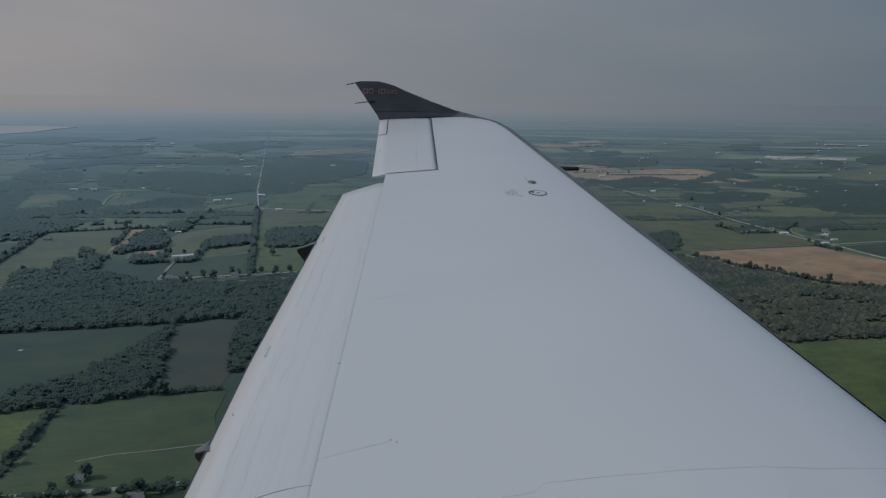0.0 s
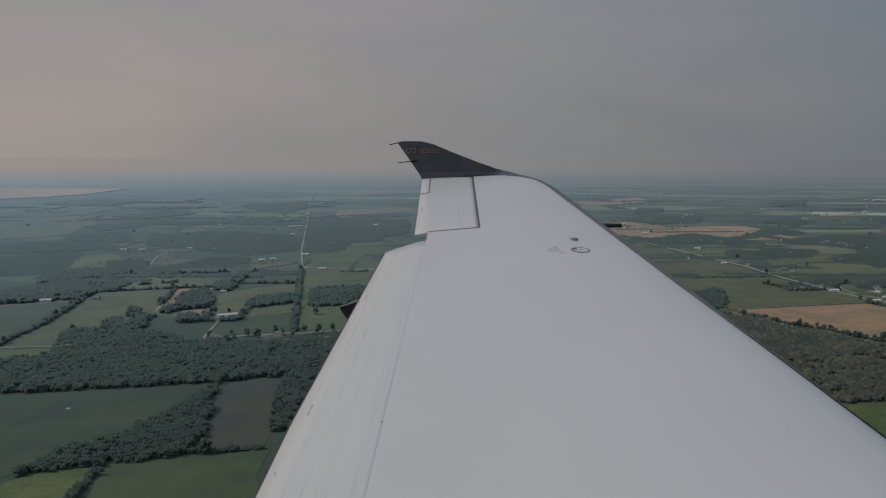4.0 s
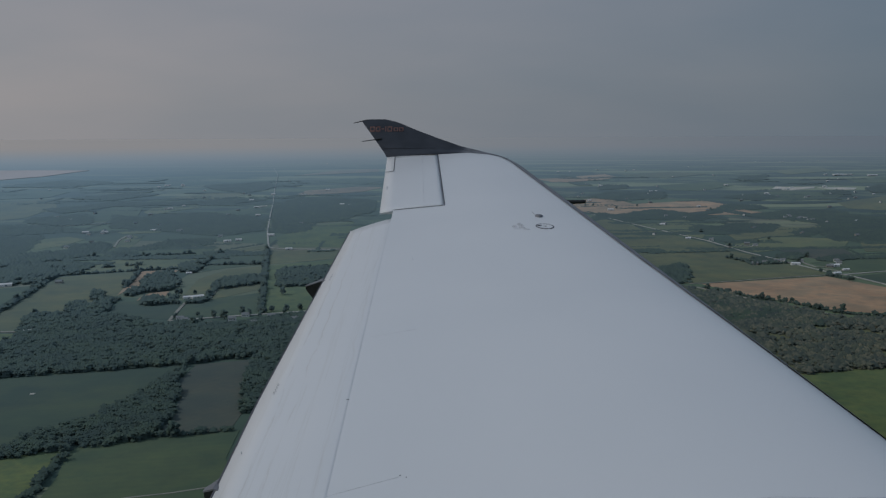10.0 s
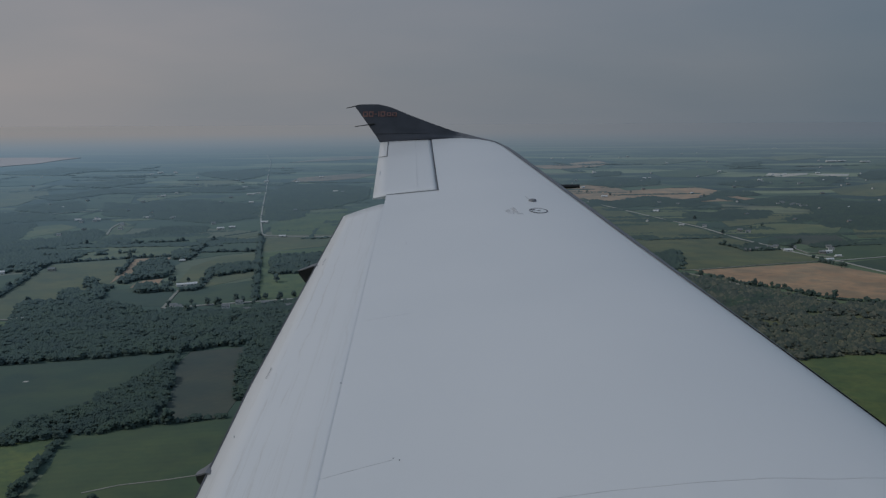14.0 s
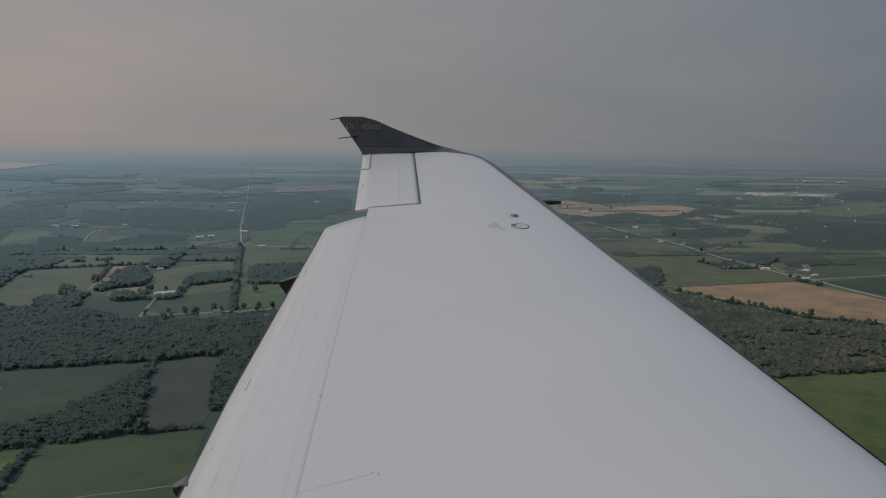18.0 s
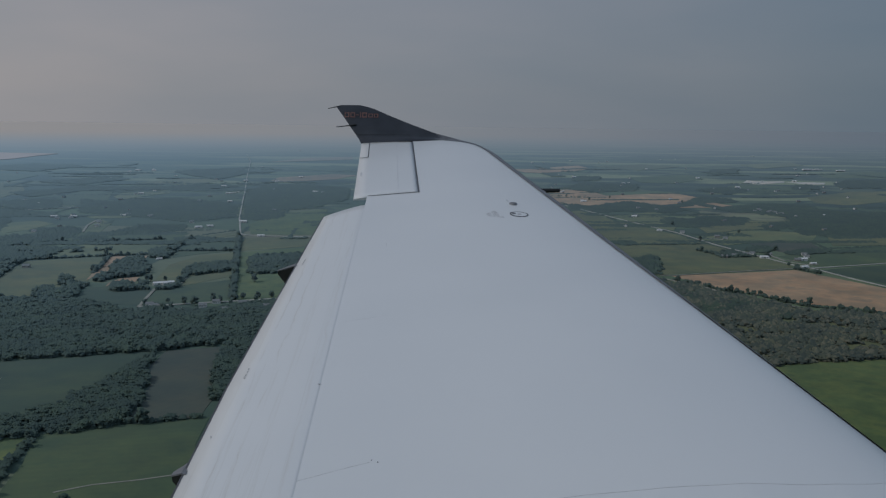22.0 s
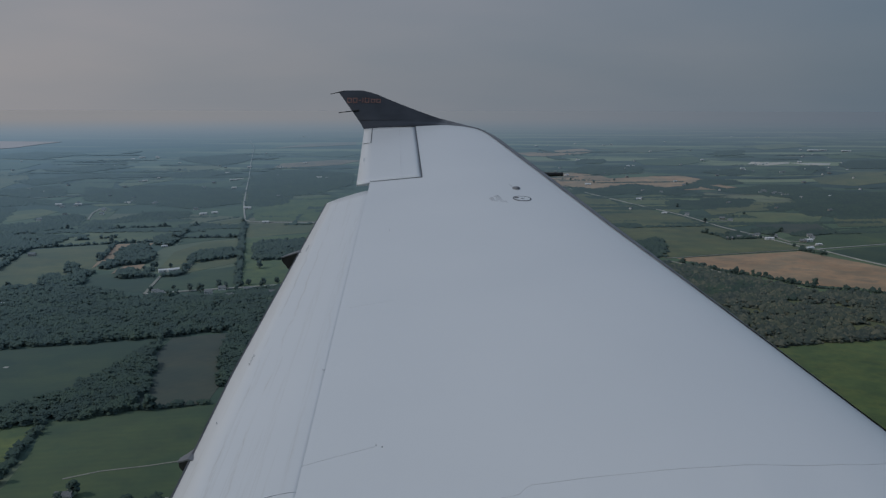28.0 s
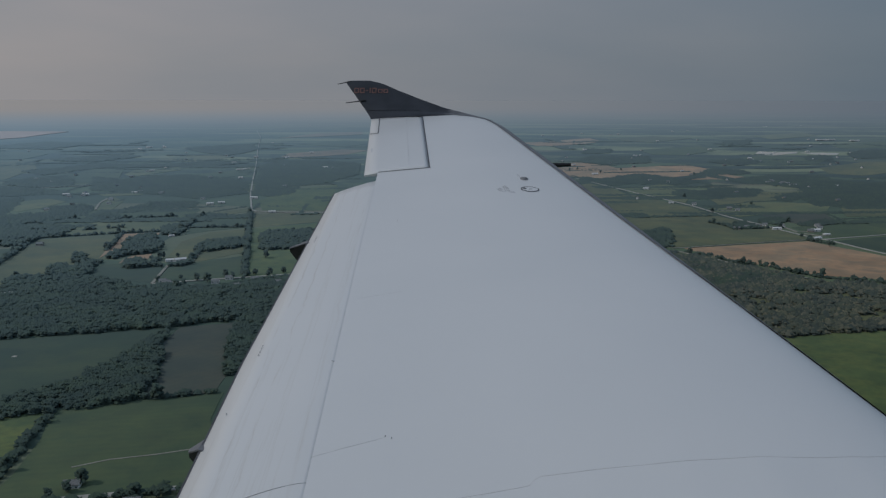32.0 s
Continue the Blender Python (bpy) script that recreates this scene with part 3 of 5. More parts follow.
def road(points, wide, material, label):
    pts = []
    for (x0, y0), (x1, y1) in zip(points[:-1], points[1:]):
        n = max(1, int(math.hypot(x1 - x0, y1 - y0) / 70))
        pts += [(x0 + (x1 - x0) * i / n, y0 + (y1 - y0) * i / n) for i in range(n)]
    pts.append(points[-1])
    bm = bmesh.new()
    last = None
    for i, (x, y) in enumerate(pts):
        (xa, ya), (xb, yb) = pts[max(0, i - 1)], pts[min(len(pts) - 1, i + 1)]
        d = math.hypot(xb - xa, yb - ya)
        nx, ny = -(yb - ya) / d * wide / 2, (xb - xa) / d * wide / 2
        pair = []
        for k, dz in ((-1.1, -0.9), (-1, 0.0), (1, 0.0), (1.1, -0.9)):
            px, py, pz, s = shrink(x + nx * k, y + ny * k)
            pair.append(bm.verts.new((px, py, pz + ((0.7 if math.hypot(x, y) < 1200 else 1.3) + dz + max(0, math.hypot(x, y) - 1500) * (RAISE * 1.6)) * s)))
        if last:
            for j in range(3):
                bm.faces.new((last[j + 1], last[j], pair[j], pair[j + 1]))
        last = pair
    tagged(linked("road", bm, material), label, "road", kind="structure")


# ---- buildings and trees ----
def set_down(ob, x, y, turn, k=1.0):
    px, py, pz, s = shrink(x, y)
    high = (1.0 + max(0.0, math.hypot(x, y) - 1500) * RAISE) * s if math.hypot(x, y) > 700 else 0
    ob.matrix_world = Matrix.Translation((px, py, pz + high)) @ Matrix.Rotation(radians(turn), 4, "Z") @ Matrix.Scale(s * k, 4)
    return ob


def gable(bm, w, d, low, top, over=0.4):
    """A pitched roof of two thick slopes along x."""
    for side in (-1, 1):
        a = [(-w / 2 - over, side * (d / 2 + over), low - 0.2), (w / 2 + over, side * (d / 2 + over), low - 0.2), (w / 2 + over, 0, top), (-w / 2 - over, 0, top)]
        b = [(x, y, z + 0.25) for x, y, z in a]
        va, vb = [bm.verts.new(p) for p in a], [bm.verts.new(p) for p in b]
        bm.faces.new(va[::-1])
        bm.faces.new(vb)
        for i in range(4):
            j = (i + 1) % 4
            bm.faces.new((va[i], va[j], vb[j], vb[i]))


def gabled_walls(bm, w, d, low, top):
    box(bm, -w / 2, -d / 2, -1, w / 2, d / 2, low)
    for x in (-w / 2, w / 2 - 0.2):
        vs = [bm.verts.new(p) for p in ((x, -d / 2, low), (x, d / 2, low), (x, 0, top - 0.1), (x + 0.2, -d / 2, low), (x + 0.2, d / 2, low), (x + 0.2, 0, top - 0.1))]
        for f in ((0, 1, 2), (5, 4, 3), (0, 2, 5, 3), (1, 4, 5, 2), (0, 3, 4, 1)):
            bm.faces.new([vs[i] for i in f])


def building(name, w, d, low, top, wall_m, roof_m, label, category, openings, chimney=False):
    ob = tagged(new(name), label, category, "farm buildings and houses")
    bm = bmesh.new()
    gabled_walls(bm, w, d, low, top)
    wall = part("wall", bm, wall_m, ob)
    bm = bmesh.new()
    gable(bm, w, d, low, top)
    roof = part("roof", bm, roof_m, ob)
    for kind, x, z, ww, hh in openings:
        bm = bmesh.new()
        box(bm, x - ww / 2, -d / 2 - 0.06, z, x + ww / 2, -d / 2 + 0.05, z + hh)
        part(kind, bm, dark_glass if kind == "window" else roof_grey, wall)
    if chimney:
        bm = bmesh.new()
        box(bm, w * 0.2, 0.6, low, w * 0.2 + 0.9, 1.5, top + 1.0)
        part("chimney", bm, wall_tan, roof)
    return ob


house_a = building("house", 12, 8, 3.2, 6.0, wall_white, roof_grey, "white-sided farmhouse with a grey shingle roof", "house",
                   [("door", 0, 0, 1.1, 2.1), ("window", -4, 1, 1.6, 1.3), ("window", 4, 1, 1.6, 1.3), ("window", -2, 1, 1.2, 1.3)], True)
house_b = building("house", 14, 8.5, 3.3, 6.4, wall_tan, roof_grey, "tan house with a wide grey roof among trees", "house",
                   [("door", 2, 0, 1.1, 2.1), ("window", -5, 1, 1.8, 1.3), ("window", 5.5, 1, 1.8, 1.3), ("window", -2, 1, 1.2, 1.3)], True)
barn_a = building("barn", 30, 13, 5.0, 8.0, wall_white, roof_white, "long white barn with a pale sheet roof", "barn",
                  [("door", 0, 0, 5, 4), ("window", -9, 2, 1.5, 1.2), ("window", 9, 2, 1.5, 1.2)])
shed_a = building("warehouse", 95, 38, 8.0, 11.0, wall_white, roof_white, "long low white warehouse in the distance", "warehouse",
                  [("door", -20, 0, 6, 5), ("door", 0, 0, 6, 5), ("door", 20, 0, 6, 5)])
used = {}


def stand(ob, x, y, turn, k=1.0):
    if ob in used:
        ob = copy_thing(ob, Matrix())
    used[ob] = True
    set_down(ob, x, y, turn, k)


def house(x, y, turn):
    stand(house_b if (x + y) % 3 == 0 else house_a, x, y, turn + (x * 7 % 5) * 18)


def barn(x, y, turn):
    stand(barn_a, x, y, turn + (x * 3 % 4) * 12, 0.42 + (y // 5 % 7) * 0.06)


def shed(x, y, turn):
    stand(shed_a, x, y, turn, 0.55 + (x % 3) * 0.12)


def tree_kind(seed, tall, wide):
    rng = random.Random(seed)
    ob = tagged(new("tree"), "round-crowned green broadleaf tree in open farmland", "tree", "single trees")
    bm = bmesh.new()
    rows = []
    for z, r in ((-0.8, 0.40), (0.15 * tall, 0.30), (0.45 * tall, 0.22), (0.75 * tall, 0.08)):
        rows.append([bm.verts.new((r * math.cos(a), r * math.sin(a), z)) for a in [i * 1.0472 for i in range(6)]])
    for a, b in zip(rows[:-1], rows[1:]):
        for i in range(6):
            bm.faces.new((a[i], a[(i + 1) % 6], b[(i + 1) % 6], b[i]))
    for k in range(4):
        a, z = k * 1.57 + rng.uniform(-0.4, 0.4), tall * rng.uniform(0.25, 0.4)
        foot, tip = Vector((0, 0, z)), Vector((math.cos(a) * wide * 0.32, math.sin(a) * wide * 0.32, z + tall * 0.22))
        vs = [bm.verts.new(p + Vector(o)) for p, r in ((foot, 0.13), (tip, 0.04)) for o in ((r, 0, 0), (-r / 2, r, 0), (-r / 2, -r, 0))]
        for i in range(3):
            j = (i + 1) % 3
            bm.faces.new((vs[i], vs[j], vs[3 + j], vs[3 + i]))
    part("trunk", bm, bark, ob)
    cs, rs = [], []
    for i in range(56):
        a, e, d = rng.uniform(0, 6.283), rng.uniform(-0.95, 1.0), rng.uniform(0.5, 1.0)
        c = math.sqrt(max(0, 1 - e * e)) * d * (1.0 - 0.22 * e) * (1 + 0.35 * math.sin(2 * a + seed) * (e > -0.3))
        cs.append((c * math.cos(a) * wide * 0.40, c * math.sin(a) * wide * 0.40, tall * (0.46 + 0.42 * e * d)))
        rs.append(wide * rng.uniform(0.08, 0.19))
    crown = new("crown", clumps_mesh("crown", cs, rs, leaves, seed, 0.85, 0.35, 0.7))
    crown.parent = ob
    return ob


trees = [tree_kind(3, 11, 9), tree_kind(5, 14, 11), tree_kind(8, 9, 8), tree_kind(13, 13, 8.5)]


def tree(x, y):
    k = int(x * 13 + y * 7) % 4
    stand(trees[k], x, y, (x * 11 + y * 5) % 360, 0.8 + (abs(x + y) % 9) * 0.06)


# ---- the wing ----
# heights are above the ground; the span runs outboard along y, the chord along x
wing = tagged(new("aircraft"), "white turboprop with a black upswept winglet and dark leading edge", "aircraft")
TIP, HINGE_IN, FLAP_OUT = 6.98, 4.95, 4.73


def le(y):
    return 1.424 - 0.1295 * y


def hinge(y):
    return 0.012 - 0.0255 * (y - 4.98)


def joint(y):
    return -0.268 - 0.0055 * (y - 1.7)


def skin_te(y):
    return -0.568 + 0.026 * max(0.0, y - 2.55) if y < HINGE_IN else -0.364 - 0.0404 * (y - HINGE_IN)


PROFILE = ((0.0, -0.036), (0.012, -0.024), (0.03, -0.013), (0.06, -0.002), (0.1, 0.008), (0.18, 0.018), (0.3, 0.023), (0.4, 0.019), (0.5, 0.011),
           (0.6, 0.0), (0.7, -0.012), (0.8, -0.024), (0.9, -0.038), (1.0, -0.054))


def lift_of(u):
    for (a, p), (b, q) in zip(PROFILE[:-1], PROFILE[1:]):
        if u <= b:
            k = (u - a) / (b - a)
            k = max(0.0, k)
            return p + (q - p) * k
    return PROFILE[-1][1]


def top(x, y, proud=0.0):
    """A place on the upper skin."""
    back = -0.52
    c = le(y) - back
    u = min(1.0, max(0.0, (le(y) - x) / c))
    thin = 1.0 - 0.42 * max(0.0, (y - 2.0) / (TIP - 2.0))
    z = -0.987 + 0.1228 * y + lift_of(u) * c * thin
    # the tip rounds down towards its front corner
    z -= 0.024 * min(1.0, max(0.0, (x - 0.12) / 0.36)) ** 2 * min(1.0, max(0.0, (y - 6.45) / 0.53)) ** 2
    return Vector((x, y, EYE + z + proud))


def strip(bm, rows, closed=False):
    vs = [[bm.verts.new(p) for p in r] for r in rows]
    for a, b in zip(vs[:-1], vs[1:]):
        for i in range(len(a) - (0 if closed else 1)):
            j = (i + 1) % len(a)
            bm.faces.new((a[i], b[i], b[j], a[j]))
    return vs


def span(a, b, n):
    return [a + (b - a) * i / n for i in range(n + 1)]


NOSE = (0.0, 0.003, 0.012, 0.03, 0.06, 0.1, 0.18, 0.3, 0.4, 0.5)
bm = bmesh.new()
rows = []
for y in span(-0.5, HINGE_IN, 40) + span(HINGE_IN, TIP, 20)[1:]:
    c = le(y) + 0.52
    xs = [le(y) - u * c for u in NOSE if le(y) - u * c > hinge(y) + 0.02]
    xs = xs[:9] + span(xs[8] if len(xs) > 8 else xs[-1], hinge(y), 4)[1:] if len(xs) >= 9 else xs + span(xs[-1], hinge(y), 13 - len(xs))[1:]
    rows.append([top(x, y) for x in xs])
strip(bm, rows)
rows = [[top(x, y) for x in span(hinge(y), joint(y), 5)] for y in span(-0.5, HINGE_IN, 40)]
strip(bm, rows)
bmesh.ops.remove_doubles(bm, verts=bm.verts[:], dist=0.0005)
bmesh.ops.recalc_face_normals(bm, faces=bm.faces[:])
part("upper_skin", bm, white, wing, "glossy white painted upper skin", True)

bm = bmesh.new()
rows = []
for y in span(-0.5, TIP, 30):
    c = le(y) + 0.52
    z = top(le(y), y).z
    rows.append([(le(y), y, z), (le(y) - 0.004 * c, y, z - 0.012 * c), (le(y) - 0.05 * c, y, z - 0.035 * c), (le(y) - 0.25 * c, y, z - 0.055 * c), (le(y) - 0.6 * c, y, z - 0.05 * c), (hinge(y) + 0.03 if y > HINGE_IN else joint(y) + 0.02, y, top(joint(y), y).z - 0.035)])
strip(bm, rows)
part("lower_skin", bm, white, wing, "white lower skin", True)

# rubber de-icing boot round the nose
bm = bmesh.new()
rows = []
for y in span(0.9, TIP - 0.03, 40):
    c = le(y) + 0.52
    broad = (0.016 + 0.05 * min(1.0, max(0.0, (y - 1.8) / 2.0))) / c
    r = [top(le(y) - u * broad * c, y, 0.003) + Vector((0.003, 0, 0)) for u in (1.0, 0.75, 0.5, 0.3, 0.12, 0.0)]
    z = r[-1].z
    r += [Vector((le(y) + 0.002, y, z - 0.012 * c)), Vector((le(y) - 0.03, y, z - 0.034 * c))]
    rows.append(r)
strip(bm, rows)
part("de_icing_boot", bm, boot_m, wing, "dark grey rubber leading-edge boot", True)

# flap, set down by fifteen degrees
bm = bmesh.new()
rows = []
FLAP = ((0.0, -0.0015), (0.06, -0.0028), (0.15, -0.0072), (0.3, -0.0192), (0.5, -0.037), (0.75, -0.061), (1.0, -0.090))
for y in span(-0.2, FLAP_OUT, 40):
    xj, xt = joint(y) + 0.010, skin_te(y)
    base = top(joint(y), y).z
    up = [(xj + (xt - xj) * u, y, base + 0.0008 + dz * 0.78) for u, dz in FLAP]
    lo = [(x, yy, z - 0.012 - 0.05 * (1 - i / 6) ** 0.5) for i, (x, yy, z) in enumerate(up)]
    rows.append(up + lo[::-1])
vs = strip(bm, rows, True)
bm.faces.new(vs[0])
bm.faces.new(vs[-1][::-1])
bmesh.ops.recalc_face_normals(bm, faces=bm.faces[:])
flap = part("flap", bm, white_flap, wing, "white flap with sooty lines along the span")
for f in flap.data.polygons:
    f.use_smooth = abs(f.normal.y) < 0.5 and abs(f.normal.x) < 0.6

# aileron with its tab
bm = bmesh.new()
rows = []
for y in span(HINGE_IN + 0.012, TIP - 0.01, 20):
    xh, xt = hinge(y) - 0.006, skin_te(y)
    k = (y - HINGE_IN) / (TIP - HINGE_IN)
    zh = top(hinge(y), y).z - 0.002
    zt = EYE - 0.987 + 0.1228 * y - 0.046 * (1 - k) - 0.019 * k
    up = [(xh + (xt - xh) * u, y, zh + (zt - zh) * (u ** 1.15) + 0.004 * math.sin(math.pi * u)) for u in (0, 0.08, 0.3, 0.55, 0.8, 1.0)]
    lo = [(x, yy, z - 0.008 - 0.04 * (1 - i / 5)) for i, (x, yy, z) in enumerate(up)]
    rows.append(up + lo[::-1])
vs = strip(bm, rows, True)
bm.faces.new(vs[0])
bm.faces.new(vs[-1][::-1])
bmesh.ops.recalc_face_normals(bm, faces=bm.faces[:])
aileron = part("aileron", bm, white, wing, "white aileron with a fine spanwise crease")
for f in aileron.data.polygons:
    f.use_smooth = abs(f.normal.y) < 0.5


def on_aileron(u, y, proud=0.002):
    xh, xt = hinge(y) - 0.006, skin_te(y)
    k = (y - HINGE_IN) / (TIP - HINGE_IN)
    zh = top(hinge(y), y).z - 0.002
    zt = EYE - 0.987 + 0.1228 * y - 0.046 * (1 - k) - 0.019 * k
    return Vector((xh + (xt - xh) * u, y, zh + (zt - zh) * (u ** 1.15) + 0.004 * math.sin(math.pi * u) + proud))


def on_flap(u, y, proud=0.002):
    xj, xt = joint(y) + 0.010, skin_te(y)
    for (a, p), (b, q) in zip(FLAP[:-1], FLAP[1:]):
        if u <= b:
            dz = p + (q - p) * (u - a) / (b - a)
            break
    return Vector((xj + (xt - xj) * u, y, top(joint(y), y).z + 0.0008 + dz * 0.78 + proud))


def ribbon(name, places, wide, material, parent, label="", deep=0.0015):
    """A thin raised line over a row of places."""
    bm = bmesh.new()
    rows = []
    for i, p in enumerate(places):
        a, b = places[max(0, i - 1)], places[min(len(places) - 1, i + 1)]
        n = Vector((-(b - a).y, (b - a).x, 0)).normalized() * wide / 2
        rows.append([p - n - Vector((0, 0, deep)), p - n, p + n, p + n - Vector((0, 0, deep))])
    strip(bm, rows)
    return part(name, bm, material, parent, label)


ribbon("aileron_gap", [top(hinge(y) - 0.004, y, 0.003) for y in span(HINGE_IN, TIP - 0.01, 12)], 0.005, seam_m, wing, "dark hinge gap")
ribbon("aileron_gap", [top(x, HINGE_IN + 0.003, 0.002) for x in span(hinge(HINGE_IN), joint(4.9), 8)], 0.016, seam_m, wing, "dark end gap")
ribbon("crease", [on_aileron(0.31, y, 0.0015) for y in span(HINGE_IN + 0.03, TIP - 0.03, 8)], 0.003, hair_m, aileron)
ribbon("tab_gap", [on_aileron(u, 6.295) for u in span(0.84, 1.0, 3)], 0.020, seam_m, aileron)
ribbon("tab_gap", [on_aileron(0.84, y) for y in span(6.295, TIP - 0.02, 4)], 0.006, seam_m, aileron)
ribbon("stencil", [on_aileron(0.93, y) for y in span(5.62, 5.74, 3)], 0.007, hair_m, aileron)
# added dark strip that outlines the flap's edge, not a known part
ribbon("trailing_edge", [on_flap(0.996, y, 0.0012) for y in span(0.4, FLAP_OUT - 0.01, 30)], 0.005, seam_m, flap, "thin dark outline added along the trailing edge")
ribbon("flap_end_seam", [on_flap(u, 1.79 - 0.09 * u * u, 0.0012) for u in span(0.0, 1.0, 10)], 0.0009, faint_m, flap)
for u, y0, y1 in ((0.84, 2.58, 2.665), (0.86, 3.78, 3.88)):
    for i in range(8):
        ya = y0 + (y1 - y0) * i / 8
        ribbon("stencil", [on_flap(u + 0.004 * (i % 2), ya, 0.001), on_flap(u + 0.004 * (i % 2) + 0.016, ya + (y1 - y0) * 0.07, 0.001)], 0.0026, faint_m, flap)
ribbon("stencil", [on_flap(0.90, 2.215, 0.001), on_flap(0.91, 2.228, 0.001)], 0.002, faint_m, flap)
ribbon("panel_seam", [top(x, 1.942 + (x + 0.1) * 0.276, 0.0005) for x in span(-0.270, -0.105, 5)], 0.0007, scratch_m, wing)
for x, y in ((-0.103, 1.946), (-0.088, 1.934)):
    bm = bmesh.new()
    bmesh.ops.create_cone(bm, cap_ends=True, segments=12, radius1=0.0011, radius2=0.0009, depth=0.003, matrix=Matrix.Translation(top(x, y, 0.0012)))
    part("fastener", bm, seam_m, wing)
ribbon("panel_seam", [top(-0.280, 2.419, 0.001), top(-0.271, 2.415, 0.001)], 0.0016, faint_m, wing)
ribbon("panel_seam", [top(-0.135 - 0.002 * i, 3.83 + 0.03 * i, 0.0008) for i in range(3)], 0.002, scratch_m, wing)
ribbon("panel_seam", [top(x, 2.915 + (x + 0.2) * 0.16, 0.0004) for x in span(-0.245, -0.09, 5)], 0.0009, hair_m, wing)

# root fairing, a sheet a little proud of the skin
def root_edge(x):
    k = min(1.0, max(0.0, (x - 0.200) / 0.028))
    return 1.650 + 0.10 * min(x, 0.2) + 0.030 * k * k * (3 - 2 * k) + 0.032 * max(0.0, x - 0.2) + 0.78 * max(0.0, x - 0.8) ** 2 + 0.0006 * math.sin(x * 37)


bm = bmesh.new()
xs = span(-0.24, 1.15, 100)
strip(bm, [[top(x, y, 0.0012 if y < root_edge(x) - 0.004 else 0.0008) for y in span(0.3, root_edge(x) - 0.004, 6) + [root_edge(x)]] for x in xs if x < le(1.8) - 0.05])
bmesh.ops.recalc_face_normals(bm, faces=bm.faces[:])
part("root_fairing", bm, white, wing, "white wing-root fairing edge", True)
ribbon("fairing_seam", [top(x, root_edge(x) + 0.001, 0.0010) for x in xs if x < le(1.8) - 0.06], 0.0012, root_line_m, wing)

# winglet: sections from the tip up, swept back and leaning out
LEVELS = ((0.0, 0.0, -0.452, 0.530, 0.06), (0.02, 0.012, -0.462, 0.455, 0.055), (0.045, 0.035, -0.478, 0.315, 0.05), (0.085, 0.06, -0.508, 0.145, 0.045),
          (0.15, 0.10, -0.556, -0.04, 0.04), (0.225, 0.15, -0.612, -0.235, 0.03), (0.272, 0.18, -0.648, -0.345, 0.02), (0.288, 0.193, -0.660, -0.395, 0.016), (0.305, 0.205, -0.605, -0.47, 0.006))


def winglet_face(h, k):
    """The inner face at height h (0 to 1) and k along the chord from the trailing edge."""
    f = h * (len(LEVELS) - 1)
    i = min(len(LEVELS) - 2, int(f))
    a, b = LEVELS[i], LEVELS[i + 1]
    q = [p + (s - p) * (f - i) for p, s in zip(a, b)]
    y = TIP + q[1] + 0.005
    x = q[2] + (q[3] - q[2]) * k
    bend = 0.028 * math.sin(math.pi * min(1, max(0, k))) * max(0.0, 1 - q[0] / 0.08)
    return Vector((x, y - q[4] * 0.5 * math.sin(math.pi * k ** 0.7), EYE - 0.150 + q[0] + bend - 0.018 * k ** 6 * max(0.0, 1 - q[0] / 0.05)))


bm = bmesh.new()
rows = []
for i in range(25):
    h = i / 24
    inner = [winglet_face(h, k) for k in span(0, 1, 14)]
    f = h * (len(LEVELS) - 1)
    j = min(len(LEVELS) - 2, int(f))
    th = LEVELS[j][4] + (LEVELS[j + 1][4] - LEVELS[j][4]) * (f - j)
    outer = [p + Vector((0, th * math.sin(math.pi * (q / 14) ** 0.7) + 0.002, 0)) for q, p in enumerate(inner)]
    rows.append(inner + outer[::-1])
vs = strip(bm, rows, True)
bm.faces.new(vs[-1])
bm.faces.new(vs[0][::-1])
bmesh.ops.recalc_face_normals(bm, faces=bm.faces[:])
winglet = part("winglet", bm, black_paint, wing, "black upswept winglet with red marks", True)
winglet.data.set_sharp_from_angle(angle=radians(35))
winglet.data.materials.append(boot_m)
for f in winglet.data.polygons:
    f.material_index = int(f.center.x > 0.16 + 0.12 * f.center.y - 0.12 * TIP)     # the foot of its leading edge is grey
# tip cap that rounds the skin's end down under the winglet
bm = bmesh.new()
rows = []
for u in span(0.0, 1.0, 24):
    x = le(TIP) - u * (le(TIP) - hinge(TIP))
    p = top(x, TIP)
    rows.append([p + Vector((0, 0.0, 0.001)), p + Vector((0, 0.012, -0.004)), p + Vector((0, 0.02, -0.014)), p + Vector((0, 0.015, -0.04)), p + Vector((-0.02, -0.05, -0.05))])
strip(bm, rows)
part("tip_cap", bm, boot_m, wing, "dark rounded tip edge", True)

bm = bmesh.new()
strip(bm, [[winglet_face(h, k) + Vector((0, -0.003, 0)) for h in (0.318, 0.326)] for k in span(0.02, 0.62, 12)])
bmesh.ops.solidify(bm, geom=bm.faces[:], thickness=0.001)
part("winglet_seam", bm, soot_m, winglet)

# red marks, plain open blocks
def winglet_spot(x, z):
    """A place on the winglet's inner face at x and a height z above its foot."""
    lo, hi = 0.0, 1.0
    for _ in range(24):
        h = (lo + hi) / 2
        lo, hi = (h, hi) if winglet_face(h, 0.3).z - EYE + 0.150 < z else (lo, h)
    a, b = winglet_face(lo, 0).x, winglet_face(lo, 1).x
    return winglet_face(lo, min(1, max(0, (x - a) / (b - a)))) + Vector((0, -0.003, 0))


